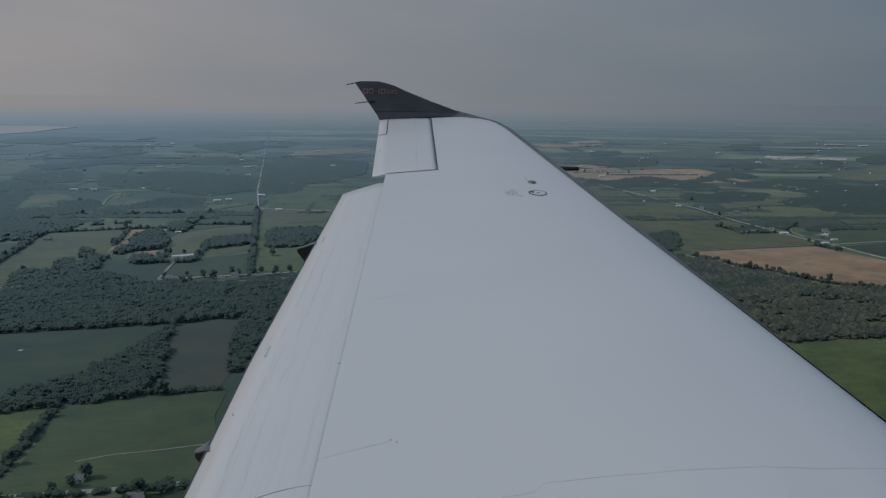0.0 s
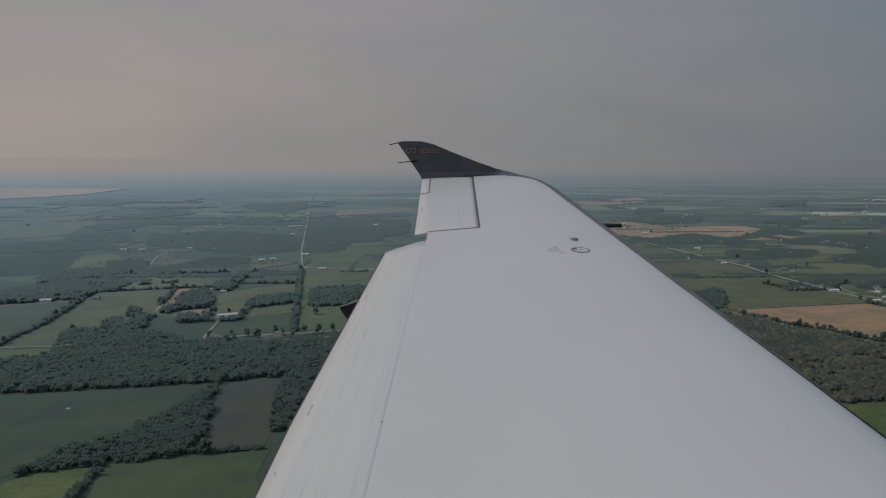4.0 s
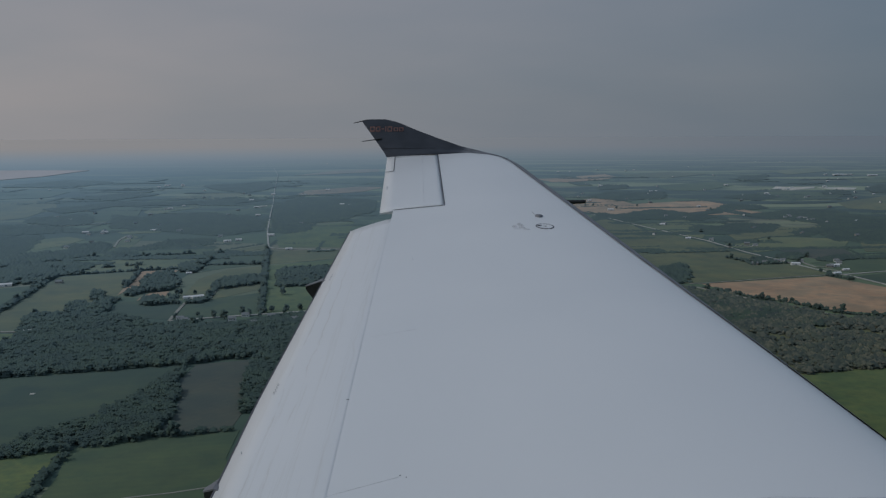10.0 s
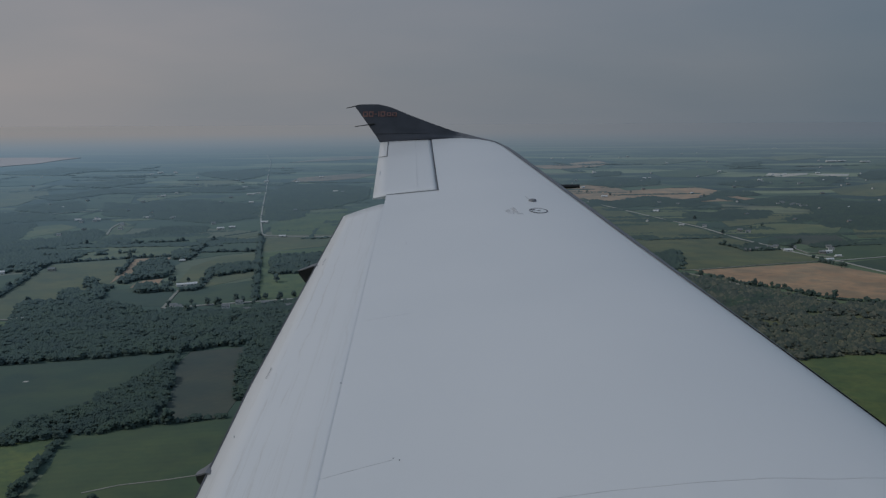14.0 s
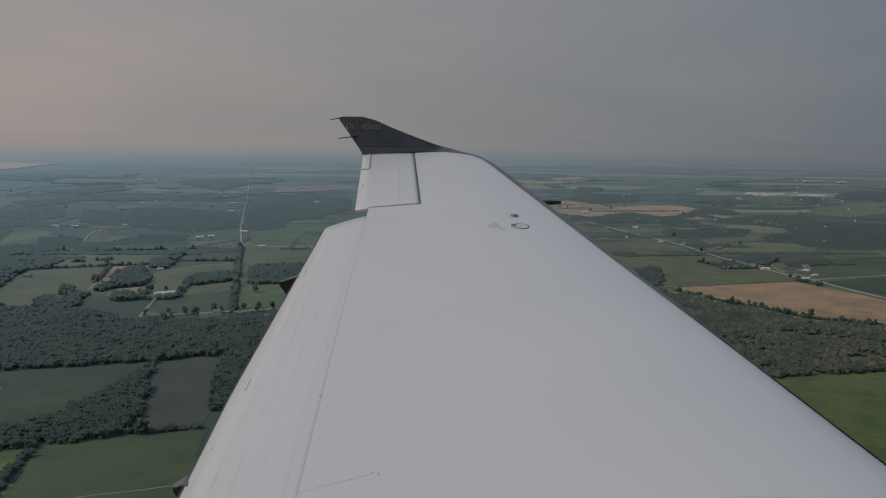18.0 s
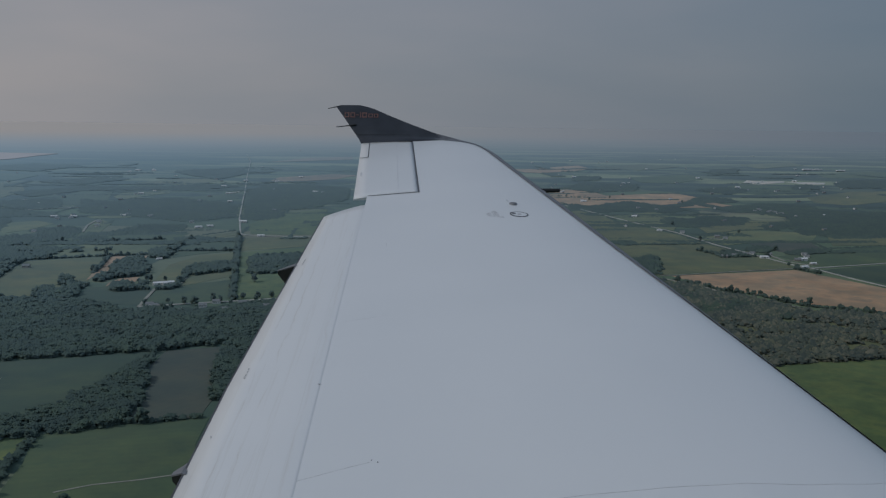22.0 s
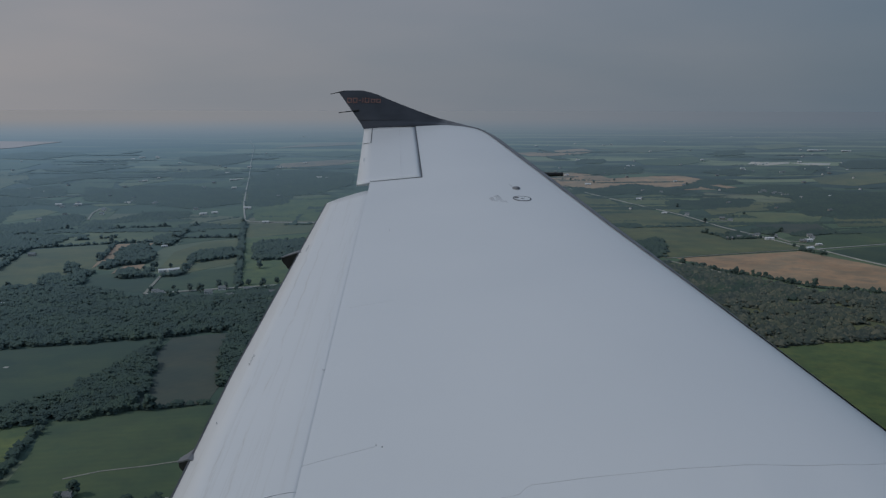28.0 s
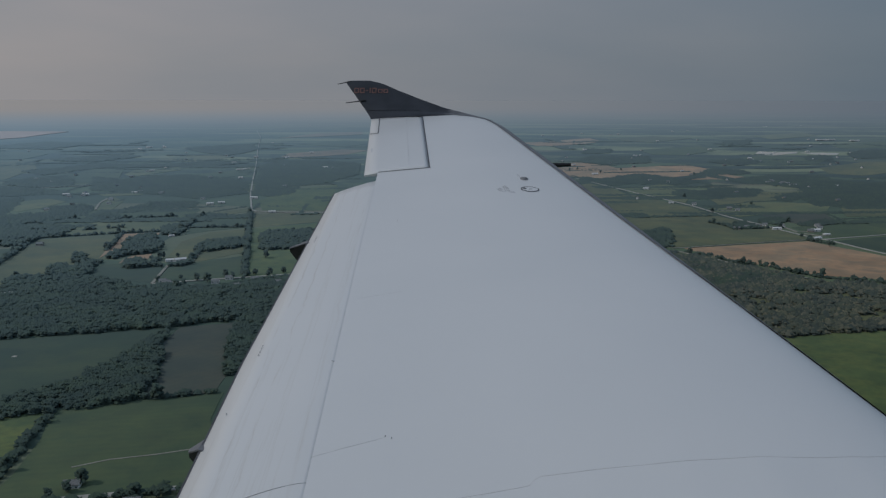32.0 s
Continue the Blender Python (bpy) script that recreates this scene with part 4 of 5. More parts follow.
for x0, x1, z0, z1, hole in ((-0.592, -0.553, 0.205, 0.247, True), (-0.545, -0.507, 0.205, 0.247, True), (-0.499, -0.478, 0.222, 0.230, False), (-0.468, -0.459, 0.205, 0.247, False),
                             (-0.450, -0.412, 0.205, 0.247, True), (-0.400, -0.364, 0.207, 0.238, True), (-0.356, -0.320, 0.207, 0.238, True)):
    bm = bmesh.new()
    a = [winglet_spot(x, z) for x, z in ((x0, z0), (x1, z0), (x1, z1), (x0, z1))]
    mid = sum(a, Vector()) / 4
    if hole:
        va, vb = [bm.verts.new(p) for p in a], [bm.verts.new(mid + (p - mid) * 0.56) for p in a]
        for i in range(4):
            bm.faces.new((va[i], va[(i + 1) % 4], vb[(i + 1) % 4], vb[i]))
    else:
        bm.faces.new([bm.verts.new(p) for p in a])
    bmesh.ops.solidify(bm, geom=bm.faces[:], thickness=0.001)
    part("red_mark", bm, red_paint, winglet)


def rod(name, a, b, r0, r1, material, parent, label="", n=10):
    bm = bmesh.new()
    a, b = Vector(a), Vector(b)
    q = (b - a).to_track_quat("Z", "Y").to_matrix()
    rows = [[p + q @ Vector((r * math.cos(t), r * math.sin(t), 0)) for t in [i * 2 * math.pi / n for i in range(n)]] for p, r in ((a, r0), (b, r1))]
    vs = strip(bm, rows, True)
    bm.faces.new(vs[0])
    bm.faces.new(vs[1][::-1])
    bmesh.ops.recalc_face_normals(bm, faces=bm.faces[:])
    return part(name, bm, material, parent, label, False)


p = winglet_face(0.97, 0.02)
rod("static_wick", p, p + Vector((-0.115, 0, -0.026)), 0.005, 0.003, soot_m, winglet, "thin black static wick")
p = winglet_face(0.49, 0.07) + Vector((0, -0.004, 0))
rod("static_wick", p + Vector((0.02, 0, 0.002)), p + Vector((-0.14, 0, -0.018)), 0.005, 0.003, soot_m, winglet, "thin black static wick")
rod("wick_base", p + Vector((0.02, 0, 0.002)), p + Vector((-0.015, 0, -0.002)), 0.007, 0.006, soot_m, winglet)

# pitot probe below the leading edge
yp = 5.25
pz = top(le(yp), yp).z - 0.012
rod("pitot_tube", (le(yp) - 0.06, yp, pz), (le(yp) + 0.118, yp, pz + 0.004), 0.016, 0.011, soot_m, wing, "black pitot tube ahead of the leading edge")
rod("pitot_mast", (le(yp) - 0.10, yp, pz - 0.02), (le(yp) - 0.02, yp, pz), 0.020, 0.016, soot_m, wing)

# filler cap with its painted ring, level sensor and stencil lines
def disc(name, x, y, r0, r1, h, material, parent, label=""):
    bm = bmesh.new()
    n = 28
    # stretched along the span to look round from the camera
    ring = lambda r, z: [top(x + r * math.cos(i * 2 * math.pi / n), y + r * 1.22 * math.sin(i * 2 * math.pi / n), z) for i in range(n)]
    rows = [ring(r1, 0.0), ring(r1, h), ring(max(r0, 0.001), h), ring(max(r0, 0.001), 0.0)]
    strip(bm, rows, True)
    bmesh.ops.recalc_face_normals(bm, faces=bm.faces[:])
    return part(name, bm, material, parent, label)


cap = disc("filler_cap", 0.505, 4.295, 0.0, 0.041, 0.002, white, wing, "flush fuel filler cap, stretched along the span")
disc("painted_ring", 0.505, 4.295, 0.040, 0.046, 0.0025, seam_m, cap, "dark painted ring")
disc("cap_latch", 0.479, 4.306, 0.0, 0.011, 0.0035, seam_m, cap)
ribbon("cap_latch", [top(0.497, 4.290, 0.003), top(0.513, 4.298, 0.003)], 0.012, seam_m, cap)
bm = bmesh.new()
p = top(0.502, 4.547)
rows = [[p + Vector((r * math.cos(a), r * 1.6 * math.sin(a), z)) for a in [i * math.pi / 8 for i in range(16)]] for r, z in ((0.022, -0.004), (0.020, 0.005), (0.014, 0.009), (0.004, 0.010))]
vs = strip(bm, rows, True)
bm.faces.new(vs[-1])
bmesh.ops.recalc_face_normals(bm, faces=bm.faces[:])
part("vent_blister", bm, boot_m, wing, "small dark blister", True)
ribbon("panel_seam", [top(0.476 + 0.0035 * i, 4.657 - 0.028 * i, 0.0012) for i in range(4)], 0.003, stencil_m, wing)
for i in range(7):
    a = Vector((0.343 + 0.0072 * i, 4.313 + 0.011 * i))
    b = a + Vector((0.013 + 0.004 * i, -0.062 - 0.018 * i))
    for k0, k1 in ((0.0, 0.42), (0.5, 0.72), (0.8, 1.0)):
        if (i + int(k0 * 10)) % 4 != 3:
            p, q = a.lerp(b, k0), a.lerp(b, k1)
            ribbon("stencil", [top(p.x, p.y, 0.001), top(q.x, q.y, 0.001)], 0.0036, stencil_m, wing)

# flap track fairings: black wedges behind the flap, grey on top
for y, dx, droop in ((3.83, 0.080, 0.033), (2.08, 0.032, 0.020)):
    xt = skin_te(y)
    z = on_flap(1.0, y).z
    bm = bmesh.new()
    rows = []
    for x, w, zt, zb in ((xt - dx, 0.010, -droop, -droop - 0.012), (xt - dx * 0.55, 0.022, -droop * 0.6, -droop - dx * 0.7), (xt - dx * 0.1, 0.032, -droop * 0.2, -droop - dx * 1.2), (xt + 0.08, 0.045, -0.014, -0.15), (xt + 0.3, 0.045, -0.03, -0.15), (xt + 0.5, 0.02, -0.03, -0.10)):
        rows.append([(x, y - w, z + zt), (x, y + w, z + zt), (x, y + w * 0.8, z + zb), (x, y - w * 0.8, z + zb)])
    vs = strip(bm, rows, True)
    bm.faces.new(vs[0])
    bm.faces.new(vs[-1][::-1])
    bmesh.ops.recalc_face_normals(bm, faces=bm.faces[:])
    fairing = part("flap_fairing", bm, soot_m, wing, "black wedge-shaped flap track fairing")
    bm = bmesh.new()
    rows = [[(x, y + k * w, z + zt) for k, zt in ((-1, h), (-1, h + 0.004), (1, h + 0.004), (1, h))] for x, w, h in ((xt - dx - 0.002, 0.011, 0.0005 - droop), (xt - dx * 0.55, 0.023, -droop * 0.6), (xt - dx * 0.1, 0.033, -droop * 0.2), (xt + 0.01, 0.036, -0.006))]
    vs = strip(bm, rows, True)
    bm.faces.new(vs[0])
    bm.faces.new(vs[-1][::-1])
    bmesh.ops.recalc_face_normals(bm, faces=bm.faces[:])
    part("capping_strip", bm, boot_m, fairing, "grey top of the fairing")

# ---- fuselage round the window ----
for name, r, m in (("outer_skin", 0.80, white), ("cabin_lining", 0.74, cabin_m)):
    bm = bmesh.new()
    xs = [-3.0, -2.0, -1.0, -0.4, -0.2, 0.2, 0.4, 1.0, 2.0, 3.0]
    angles = [-90 + 7.5 * i for i in range(11)] + [15 + 7.5 * i for i in range(35)]
    vs = [[bm.verts.new((x, -0.72 + r * math.cos(radians(a)), EYE + r * 1.08 * math.sin(radians(a)))) for a in angles] for x in xs]
    for i in range(len(xs) - 1):
        for j in range(len(angles) - 1):
            if not (xs[i] == -0.2 and angles[j] == -15):
                bm.faces.new((vs[i][j], vs[i + 1][j], vs[i + 1][j + 1], vs[i][j + 1]))
    for ring in (vs[0], vs[-1]):
        bm.faces.new(ring[:-1])
    bmesh.ops.recalc_face_normals(bm, faces=bm.faces[:])
    part(name, bm, m, wing, "", True)


# ---- fields, woods, hedges, roads and houses ----
# outlines and places are laid out to fit the camera's view
# near fields and woods behind the wing
field([(-595, 1020), (-540, 1030), (-475, 1050), (-350, 1090), (-320, 1100), (-325, 1035), (-345, 990), (-345, 955), (-365, 900), (-365, 860), (-385, 840), (-405, 800), (-435, 740)], crop_dark, "dark green field with a worn pale patch below the wood")
field([(-320, 1095), (-255, 1120), (-210, 1130), (-215, 935), (-215, 840), (-245, 830), (-285, 820), (-285, 865), (-295, 935), (-320, 1025)], crop_brown, "dull brown-green young crop field")
field([(-355, 790), (-325, 800), (-280, 820), (-250, 825), (-205, 840), (-200, 765), (-165, 645), (-190, 620), (-325, 595), (-325, 645), (-335, 720)], crop_mid, "green crop field with a pale track along it")
field([(-425, 695), (-420, 740), (-405, 765), (-390, 780), (-360, 785), (-355, 780), (-345, 735), (-345, 685), (-335, 650), (-340, 605), (-360, 585)], crop_vivid, "yellow-green rough pasture by a hedge")
field([(-355, 550), (-345, 570), (-185, 610), (-125, 615), (-95, 470), (-305, 465)], crop_dark, "dark green row-crop field")
field([(-475, 965), (-475, 970), (-470, 970), (-470, 970), (-470, 965), (-475, 965)], pale_soil, "small pale bare patch in a field")
field([(-735, 1265), (-665, 1280), (-640, 1280), (-620, 1235), (-630, 1210), (-685, 1185)], crop_vivid, "bright green meadow at the wood's end")
wood([(-685, 1180), (-630, 1210), (-620, 1235), (-675, 1375), (-660, 1405), (-605, 1420), (-540, 1400), (-415, 1300), (-360, 1280), (-285, 1330), (-210, 1305), (-130, 1295), (-160, 1145), (-255, 1130), (-325, 1105), (-415, 1070), (-480, 1055), (-540, 1035), (-595, 1025)], 7.5, 10, "dense dark broadleaf wood across the valley")
wood([(-425, 750), (-410, 775), (-410, 795), (-410, 820), (-385, 845), (-365, 860), (-365, 900), (-345, 940), (-345, 985), (-335, 1050), (-330, 1075), (-320, 1010), (-300, 935), (-285, 865), (-285, 820), (-325, 800), (-355, 790), (-380, 780)], 7, 9, "dark wood belt between two fields")
wood([(-245, 1065), (-245, 1120), (-215, 1140), (-200, 905), (-215, 890)], 7, 9, "dark wood beside a brown field")
road([(-285, 660), (-260, 675), (-225, 685), (-200, 695), (-170, 705)], 1.8, track_m, "pale dirt track across a crop field")
hedge([(-360, 795), (-350, 765), (-345, 715), (-340, 685), (-335, 650), (-335, 615)])
hedge([(-280, 820), (-245, 830), (-210, 840)])
hedge([(-335, 1075), (-330, 1095), (-320, 1110)])
hedge([(-355, 575), (-295, 595), (-190, 615), (-125, 620)])
road([(-375, 580), (-315, 595), (-240, 610), (-155, 630)], 7, road_m, "pale country road past a few houses")
road([(-735, 1275), (-670, 1290), (-645, 1290)], 5, track_m, "dirt track by the meadow")
for x, y in [(-290, 585), (-270, 625), (-320, 565), (-215, 595)]:
    house(x, y, 5)
for x, y in [(-295, 570)]:
    barn(x, y, 15)
for x, y in [(-290, 580), (-280, 575), (-270, 615), (-265, 630), (-220, 590), (-215, 600), (-300, 565), (-320, 560), (-280, 605), (-200, 605), (-335, 570), (-290, 560)]:
    tree(x, y)

# middle fields towards the lake
field([(-815, 1820), (-670, 1895), (-645, 1795), (-620, 1665), (-590, 1530), (-640, 1570), (-615, 1475), (-635, 1450), (-670, 1400), (-670, 1355), (-655, 1295), (-670, 1290), (-725, 1270), (-740, 1300), (-750, 1455), (-780, 1590), (-800, 1715)], crop_olive, "olive-green crop field beside a hedgerow")
field([(-750, 1315), (-760, 1475), (-790, 1600), (-810, 1715), (-865, 1680), (-935, 1645)], crop_mid, "green field beyond a tree-lined hedge")
field([(-795, 1890), (-815, 1980), (-795, 2075), (-690, 2130), (-630, 2190), (-580, 2035), (-595, 1950), (-655, 1915), (-775, 1870)], crop_pale, "pale green strip of meadow between hedges")
field([(-665, 1890), (-635, 1900), (-590, 1910), (-580, 1830), (-590, 1720), (-585, 1670), (-610, 1645), (-610, 1600), (-625, 1670), (-645, 1775)], soil, "tan ploughed patch among trees")
field([(-560, 1580), (-555, 1620), (-525, 1640), (-515, 1580), (-555, 1545)], soil, "tan ploughed strip among trees")
field([(-570, 1450), (-580, 1530), (-545, 1545), (-505, 1560), (-470, 1540), (-440, 1375), (-540, 1400)], crop_dark, "dark green crop field by a farm lane")
field([(-455, 1515), (-425, 1540), (-345, 1625), (-310, 1440), (-370, 1405), (-400, 1385), (-440, 1380)], crop_mid, "green crop field along the country road")
field([(-480, 1565), (-510, 1785), (-480, 1915), (-415, 1960), (-390, 1870), (-355, 1655), (-420, 1550)], crop_olive, "green field above a farm")
field([(-530, 1880), (-545, 2000), (-540, 2150), (-465, 2255), (-415, 1990), (-485, 1940)], crop_mid, "mid green crop field by a hedge")
field([(-405, 1970), (-235, 2080), (-230, 1775), (-225, 1445), (-300, 1410), (-350, 1670)], crop_bright, "bright green field with an island wood")
field([(-450, 2230), (-255, 2255), (-245, 2090), (-405, 1995)], crop_olive, "olive field below the lane")
field([(-490, 2530), (-450, 2860), (-310, 3010), (-290, 2630), (-275, 2300), (-440, 2305)], crop_bright, "green field beside the straight road")
field([(-885, 2130), (-900, 2290), (-655, 2315), (-605, 2320), (-600, 2155), (-685, 2120)], crop_mid, "long green field below a wood belt")
field([(-565, 2160), (-555, 2250), (-485, 2350), (-475, 2275), (-545, 2170)], crop_olive, "green field by the white barns")
wood([(-1030, 1815), (-990, 1925), (-955, 2020), (-850, 2015), (-810, 1970), (-795, 1900), (-825, 1840), (-815, 1735), (-880, 1705), (-945, 1665)], 10, 11, "dark wood behind a meadow")
wood([(-585, 1665), (-605, 1730), (-620, 1850), (-590, 1850), (-545, 1755), (-525, 1655), (-560, 1635), (-580, 1580), (-595, 1590)], 9, 11, "dark copse on a tan patch")
wood([(-645, 1485), (-645, 1525), (-615, 1480), (-605, 1510), (-600, 1580), (-575, 1455), (-565, 1390), (-610, 1390)], 9, 11, "dark trees at a field corner")
wood([(-635, 1545), (-655, 1605), (-640, 1605), (-615, 1550)], 9, 13, "clump of tall trees")
wood([(-545, 1555), (-540, 1580), (-510, 1550), (-495, 1495), (-525, 1495)], 9, 10, "small copse by a dark field")
wood([(-490, 1510), (-510, 1590), (-495, 1580), (-470, 1510)], 8, 11, "trees round a farm")
wood([(-460, 1520), (-450, 1540), (-430, 1560), (-420, 1535), (-445, 1505)], 8, 8, "trees before a white barn")
wood([(-445, 1670), (-455, 1740), (-445, 1765), (-380, 1805), (-365, 1725), (-400, 1685), (-425, 1660)], 9, 10, "tree belt between two fields")
wood([(-365, 1885), (-350, 1895), (-245, 1950), (-240, 1810), (-260, 1700), (-305, 1680), (-330, 1700)], 9, 10, "island wood in a bright field")
wood([(-575, 1885), (-605, 1995), (-580, 2035), (-540, 1910), (-545, 1855)], 9, 10, "trees round a homestead")
wood([(-415, 1300), (-425, 1340), (-370, 1325), (-290, 1370), (-235, 1410), (-170, 1430), (-155, 1295), (-210, 1305), (-285, 1325), (-360, 1280)], 8, 9, "trees and gardens along the country road")
wood([(-835, 2135), (-860, 2235), (-800, 2235), (-755, 2115), (-805, 2105)], 12, 11, "copse on a field edge")
wood([(-815, 2295), (-785, 2480), (-720, 2510), (-660, 2490), (-640, 2365), (-730, 2310), (-790, 2235)], 12, 11, "dark wood strip")
wood([(-1390, 2460), (-1310, 2550), (-1210, 2610), (-1110, 2315), (-1065, 2135), (-1170, 2065)], 12, 11, "broken dark wood beyond the meadow")
wood([(-1040, 2360), (-945, 2430), (-860, 2200), (-900, 2175), (-960, 2240)], 12, 11, "dark wood between pale meadows")
wood([(-1065, 2070), (-1055, 2225), (-950, 2250), (-880, 2120), (-965, 2035), (-1005, 1960)], 12, 10, "dark wood above the hedge")
wood([(-530, 2680), (-730, 3810), (-710, 4170), (-500, 4200), (-320, 4020), (-280, 3430), (-370, 3070), (-470, 2960), (-420, 2720), (-490, 2650)], 15, 12, "large dark wood beside the straight road")
hedge([(-740, 1290), (-750, 1415), (-755, 1465), (-780, 1585), (-810, 1735), (-825, 1835), (-775, 1860), (-670, 1905)])
hedge([(-755, 1460), (-775, 1580), (-805, 1730)])
hedge([(-670, 1905), (-610, 1925), (-560, 1945)])
hedge([(-460, 2255), (-410, 1970), (-350, 1670), (-305, 1420)])
hedge([(-455, 2230), (-390, 1885), (-340, 1605), (-305, 1420)])
hedge([(-555, 1945), (-570, 2160), (-565, 2270), (-495, 2390)])
hedge([(-565, 1980), (-415, 1995)])
hedge([(-775, 1945), (-750, 1965)])
hedge([(-730, 1975), (-695, 1995)])
hedge([(-625, 1675), (-645, 1790), (-670, 1895)])
hedge([(-880, 2120), (-755, 2130), (-630, 2190)])
hedge([(-445, 1705), (-430, 1555)])
road([(-440, 1365), (-365, 1395), (-300, 1415), (-230, 1440), (-140, 1480)], 6, road_m, "pale country road between wood and fields")
road([(-440, 1365), (-450, 1440), (-460, 1520)], 5, track_m, "gravel farm lane to a white barn")
road([(-470, 2315), (-450, 2280), (-390, 2260), (-210, 2245)], 6, road_m, "pale lane leaving the straight road")
road([(-1650, 8500), (-1300, 6850), (-960, 4950), (-760, 3870), (-650, 3250), (-550, 2700), (-470, 2315)], 4.6, road_m, "pale straight country road running to the horizon")
road([(-425, 1545), (-440, 1675)], 4, track_m, "faint farm track")
for x, y in [(-425, 1375), (-415, 1365), (-365, 1325), (-300, 1340), (-240, 1365), (-325, 1400), (-340, 1370), (-280, 1390)]:
    house(x, y, 5)
for x, y in [(-465, 1560), (-450, 1565)]:
    barn(x, y, 10)
for x, y in [(-610, 2435), (-585, 2465), (-550, 1855), (-870, 1705), (-405, 2255), (-630, 1280)]:
    barn(x, y, 0)
for x, y in [(-1010, 2310), (-895, 2445), (-780, 1740), (-985, 2415)]:
    house(x, y, 0)
for x, y in [(-495, 1590), (-490, 1595), (-465, 1600), (-435, 1585), (-425, 1535), (-465, 1500), (-425, 1665), (-635, 1705), (-625, 1410), (-675, 1410), (-580, 1345), (-405, 1405), (-375, 1390), (-355, 1380), (-335, 1420), (-320, 1405), (-300, 1430), (-290, 1440), (-265, 1440), (-300, 1595), (-265, 1420), (-245, 1455), (-435, 1380), (-390, 1325), (-385, 1350), (-300, 1390)]:
    tree(x, y)

# far fields towards the lake
field([(-2160, 3850), (-2040, 4010), (-1900, 4220), (-1660, 3730), (-1550, 3210), (-1690, 2990)], crop_olive, "hazy olive field far off")
field([(-1115, 2330), (-1170, 2520), (-1120, 2580), (-1040, 2510), (-1045, 2370), (-1075, 2280)], crop_pale, "pale green meadow among woods")
field([(-880, 2305), (-950, 2530), (-960, 2650), (-880, 2520), (-840, 2305)], crop_pale, "pale meadow by a lane")
field([(-1380, 3340), (-1420, 3720), (-1290, 3730), (-1150, 3260), (-1170, 3070), (-1270, 3070)], crop_mid, "green field far off")
field([(-1190, 3440), (-1220, 3640), (-1090, 3810), (-1030, 3660), (-1090, 3470), (-1120, 3310)], crop_pale, "light green narrow field far off")
field([(-990, 3350), (-810, 3610), (-730, 3620), (-700, 3400), (-840, 3210)], crop_mid, "green strip field by the straight road")
field([(-760, 4510), (-760, 4810), (-500, 5200), (-350, 5100), (-440, 4690), (-700, 4430)], soil_dull, "tan harvested strip in the distance")
field([(-1150, 6750), (-950, 7750), (-600, 8100), (-550, 7450), (-900, 7000)], soil_dull, "far pale tan field")
field([(-1020, 2700), (-980, 2770), (-900, 2790), (-880, 2690), (-980, 2650)], crop_pale, "thin pale meadow far off")
field([(-2530, 4510), (-2330, 4960), (-2050, 4770), (-1980, 4340), (-2300, 4100)], crop_mid, "hazy green field far off")
field([(-1370, 4270), (-1190, 4760), (-1000, 4490), (-1090, 4140)], crop_olive, "hazy olive field by far houses")
field([(-850, 5800), (-600, 6350), (-350, 6150), (-500, 5450)], crop_mid, "hazy green field beyond the wood")
wood([(-1460, 3030), (-1520, 3210), (-1390, 3370), (-1270, 3130), (-1220, 2960), (-1290, 2900)], 15, 11, "long hazy wood far off")
wood([(-1260, 3330), (-1130, 3210), (-950, 3380), (-750, 3270), (-640, 3070), (-570, 2730), (-680, 2590), (-900, 2740), (-1070, 2820)], 15, 11, "broad dark wood among far fields")
wood([(-1600, 2840), (-1420, 2930), (-1190, 2830), (-1250, 2650), (-1440, 2560)], 15, 11, "hazy wood by far meadows")
wood([(-1650, 3600), (-1500, 3950), (-1170, 3980), (-1030, 4140), (-830, 4090), (-960, 3860), (-1420, 3750), (-1500, 3410)], 15, 11, "dark far wood strip")
wood([(-1450, 5300), (-1150, 5750), (-1000, 5100), (-1040, 4680), (-1240, 4860)], 18, 12, "far dark wood strip")
wood([(-2700, 5300), (-2600, 6050), (-2200, 5800), (-2250, 5200)], 18, 11, "hazy wood along the lake shore")
wood([(-1800, 4230), (-1660, 4610), (-1480, 4530), (-1570, 4130)], 18, 11, "hazy wood between far fields")
road([(-1290, 2880), (-1230, 2940), (-1150, 2990)], 6, road_m, "pale lane between far woods")
road([(-885, 2315), (-930, 2470), (-950, 2590)], 6, track_m, "pale lane across a meadow")
for x, y in [(-2250, 4970), (-1700, 5200), (-1700, 5350), (-1700, 5400), (-1650, 5500), (-1600, 5350), (-1550, 4380), (-1590, 4570), (-1110, 2680), (-1050, 2680), (-920, 2740), (-790, 3650), (-780, 3650), (-770, 3680), (-760, 3710), (-700, 3270), (-710, 4430), (-1300, 9750), (-1050, 5950), (-1130, 3590), (-440, 3770)]:
    barn(x, y, 0)
for x, y in [(-1080, 2630), (-1050, 2660), (-910, 2760), (-830, 2710), (-830, 2730), (-930, 2560), (-920, 2530), (-1120, 3310), (-830, 3500), (-990, 4440), (-1050, 4580), (-1140, 3560), (-740, 4560), (-985, 2415)]:
    house(x, y, 0)

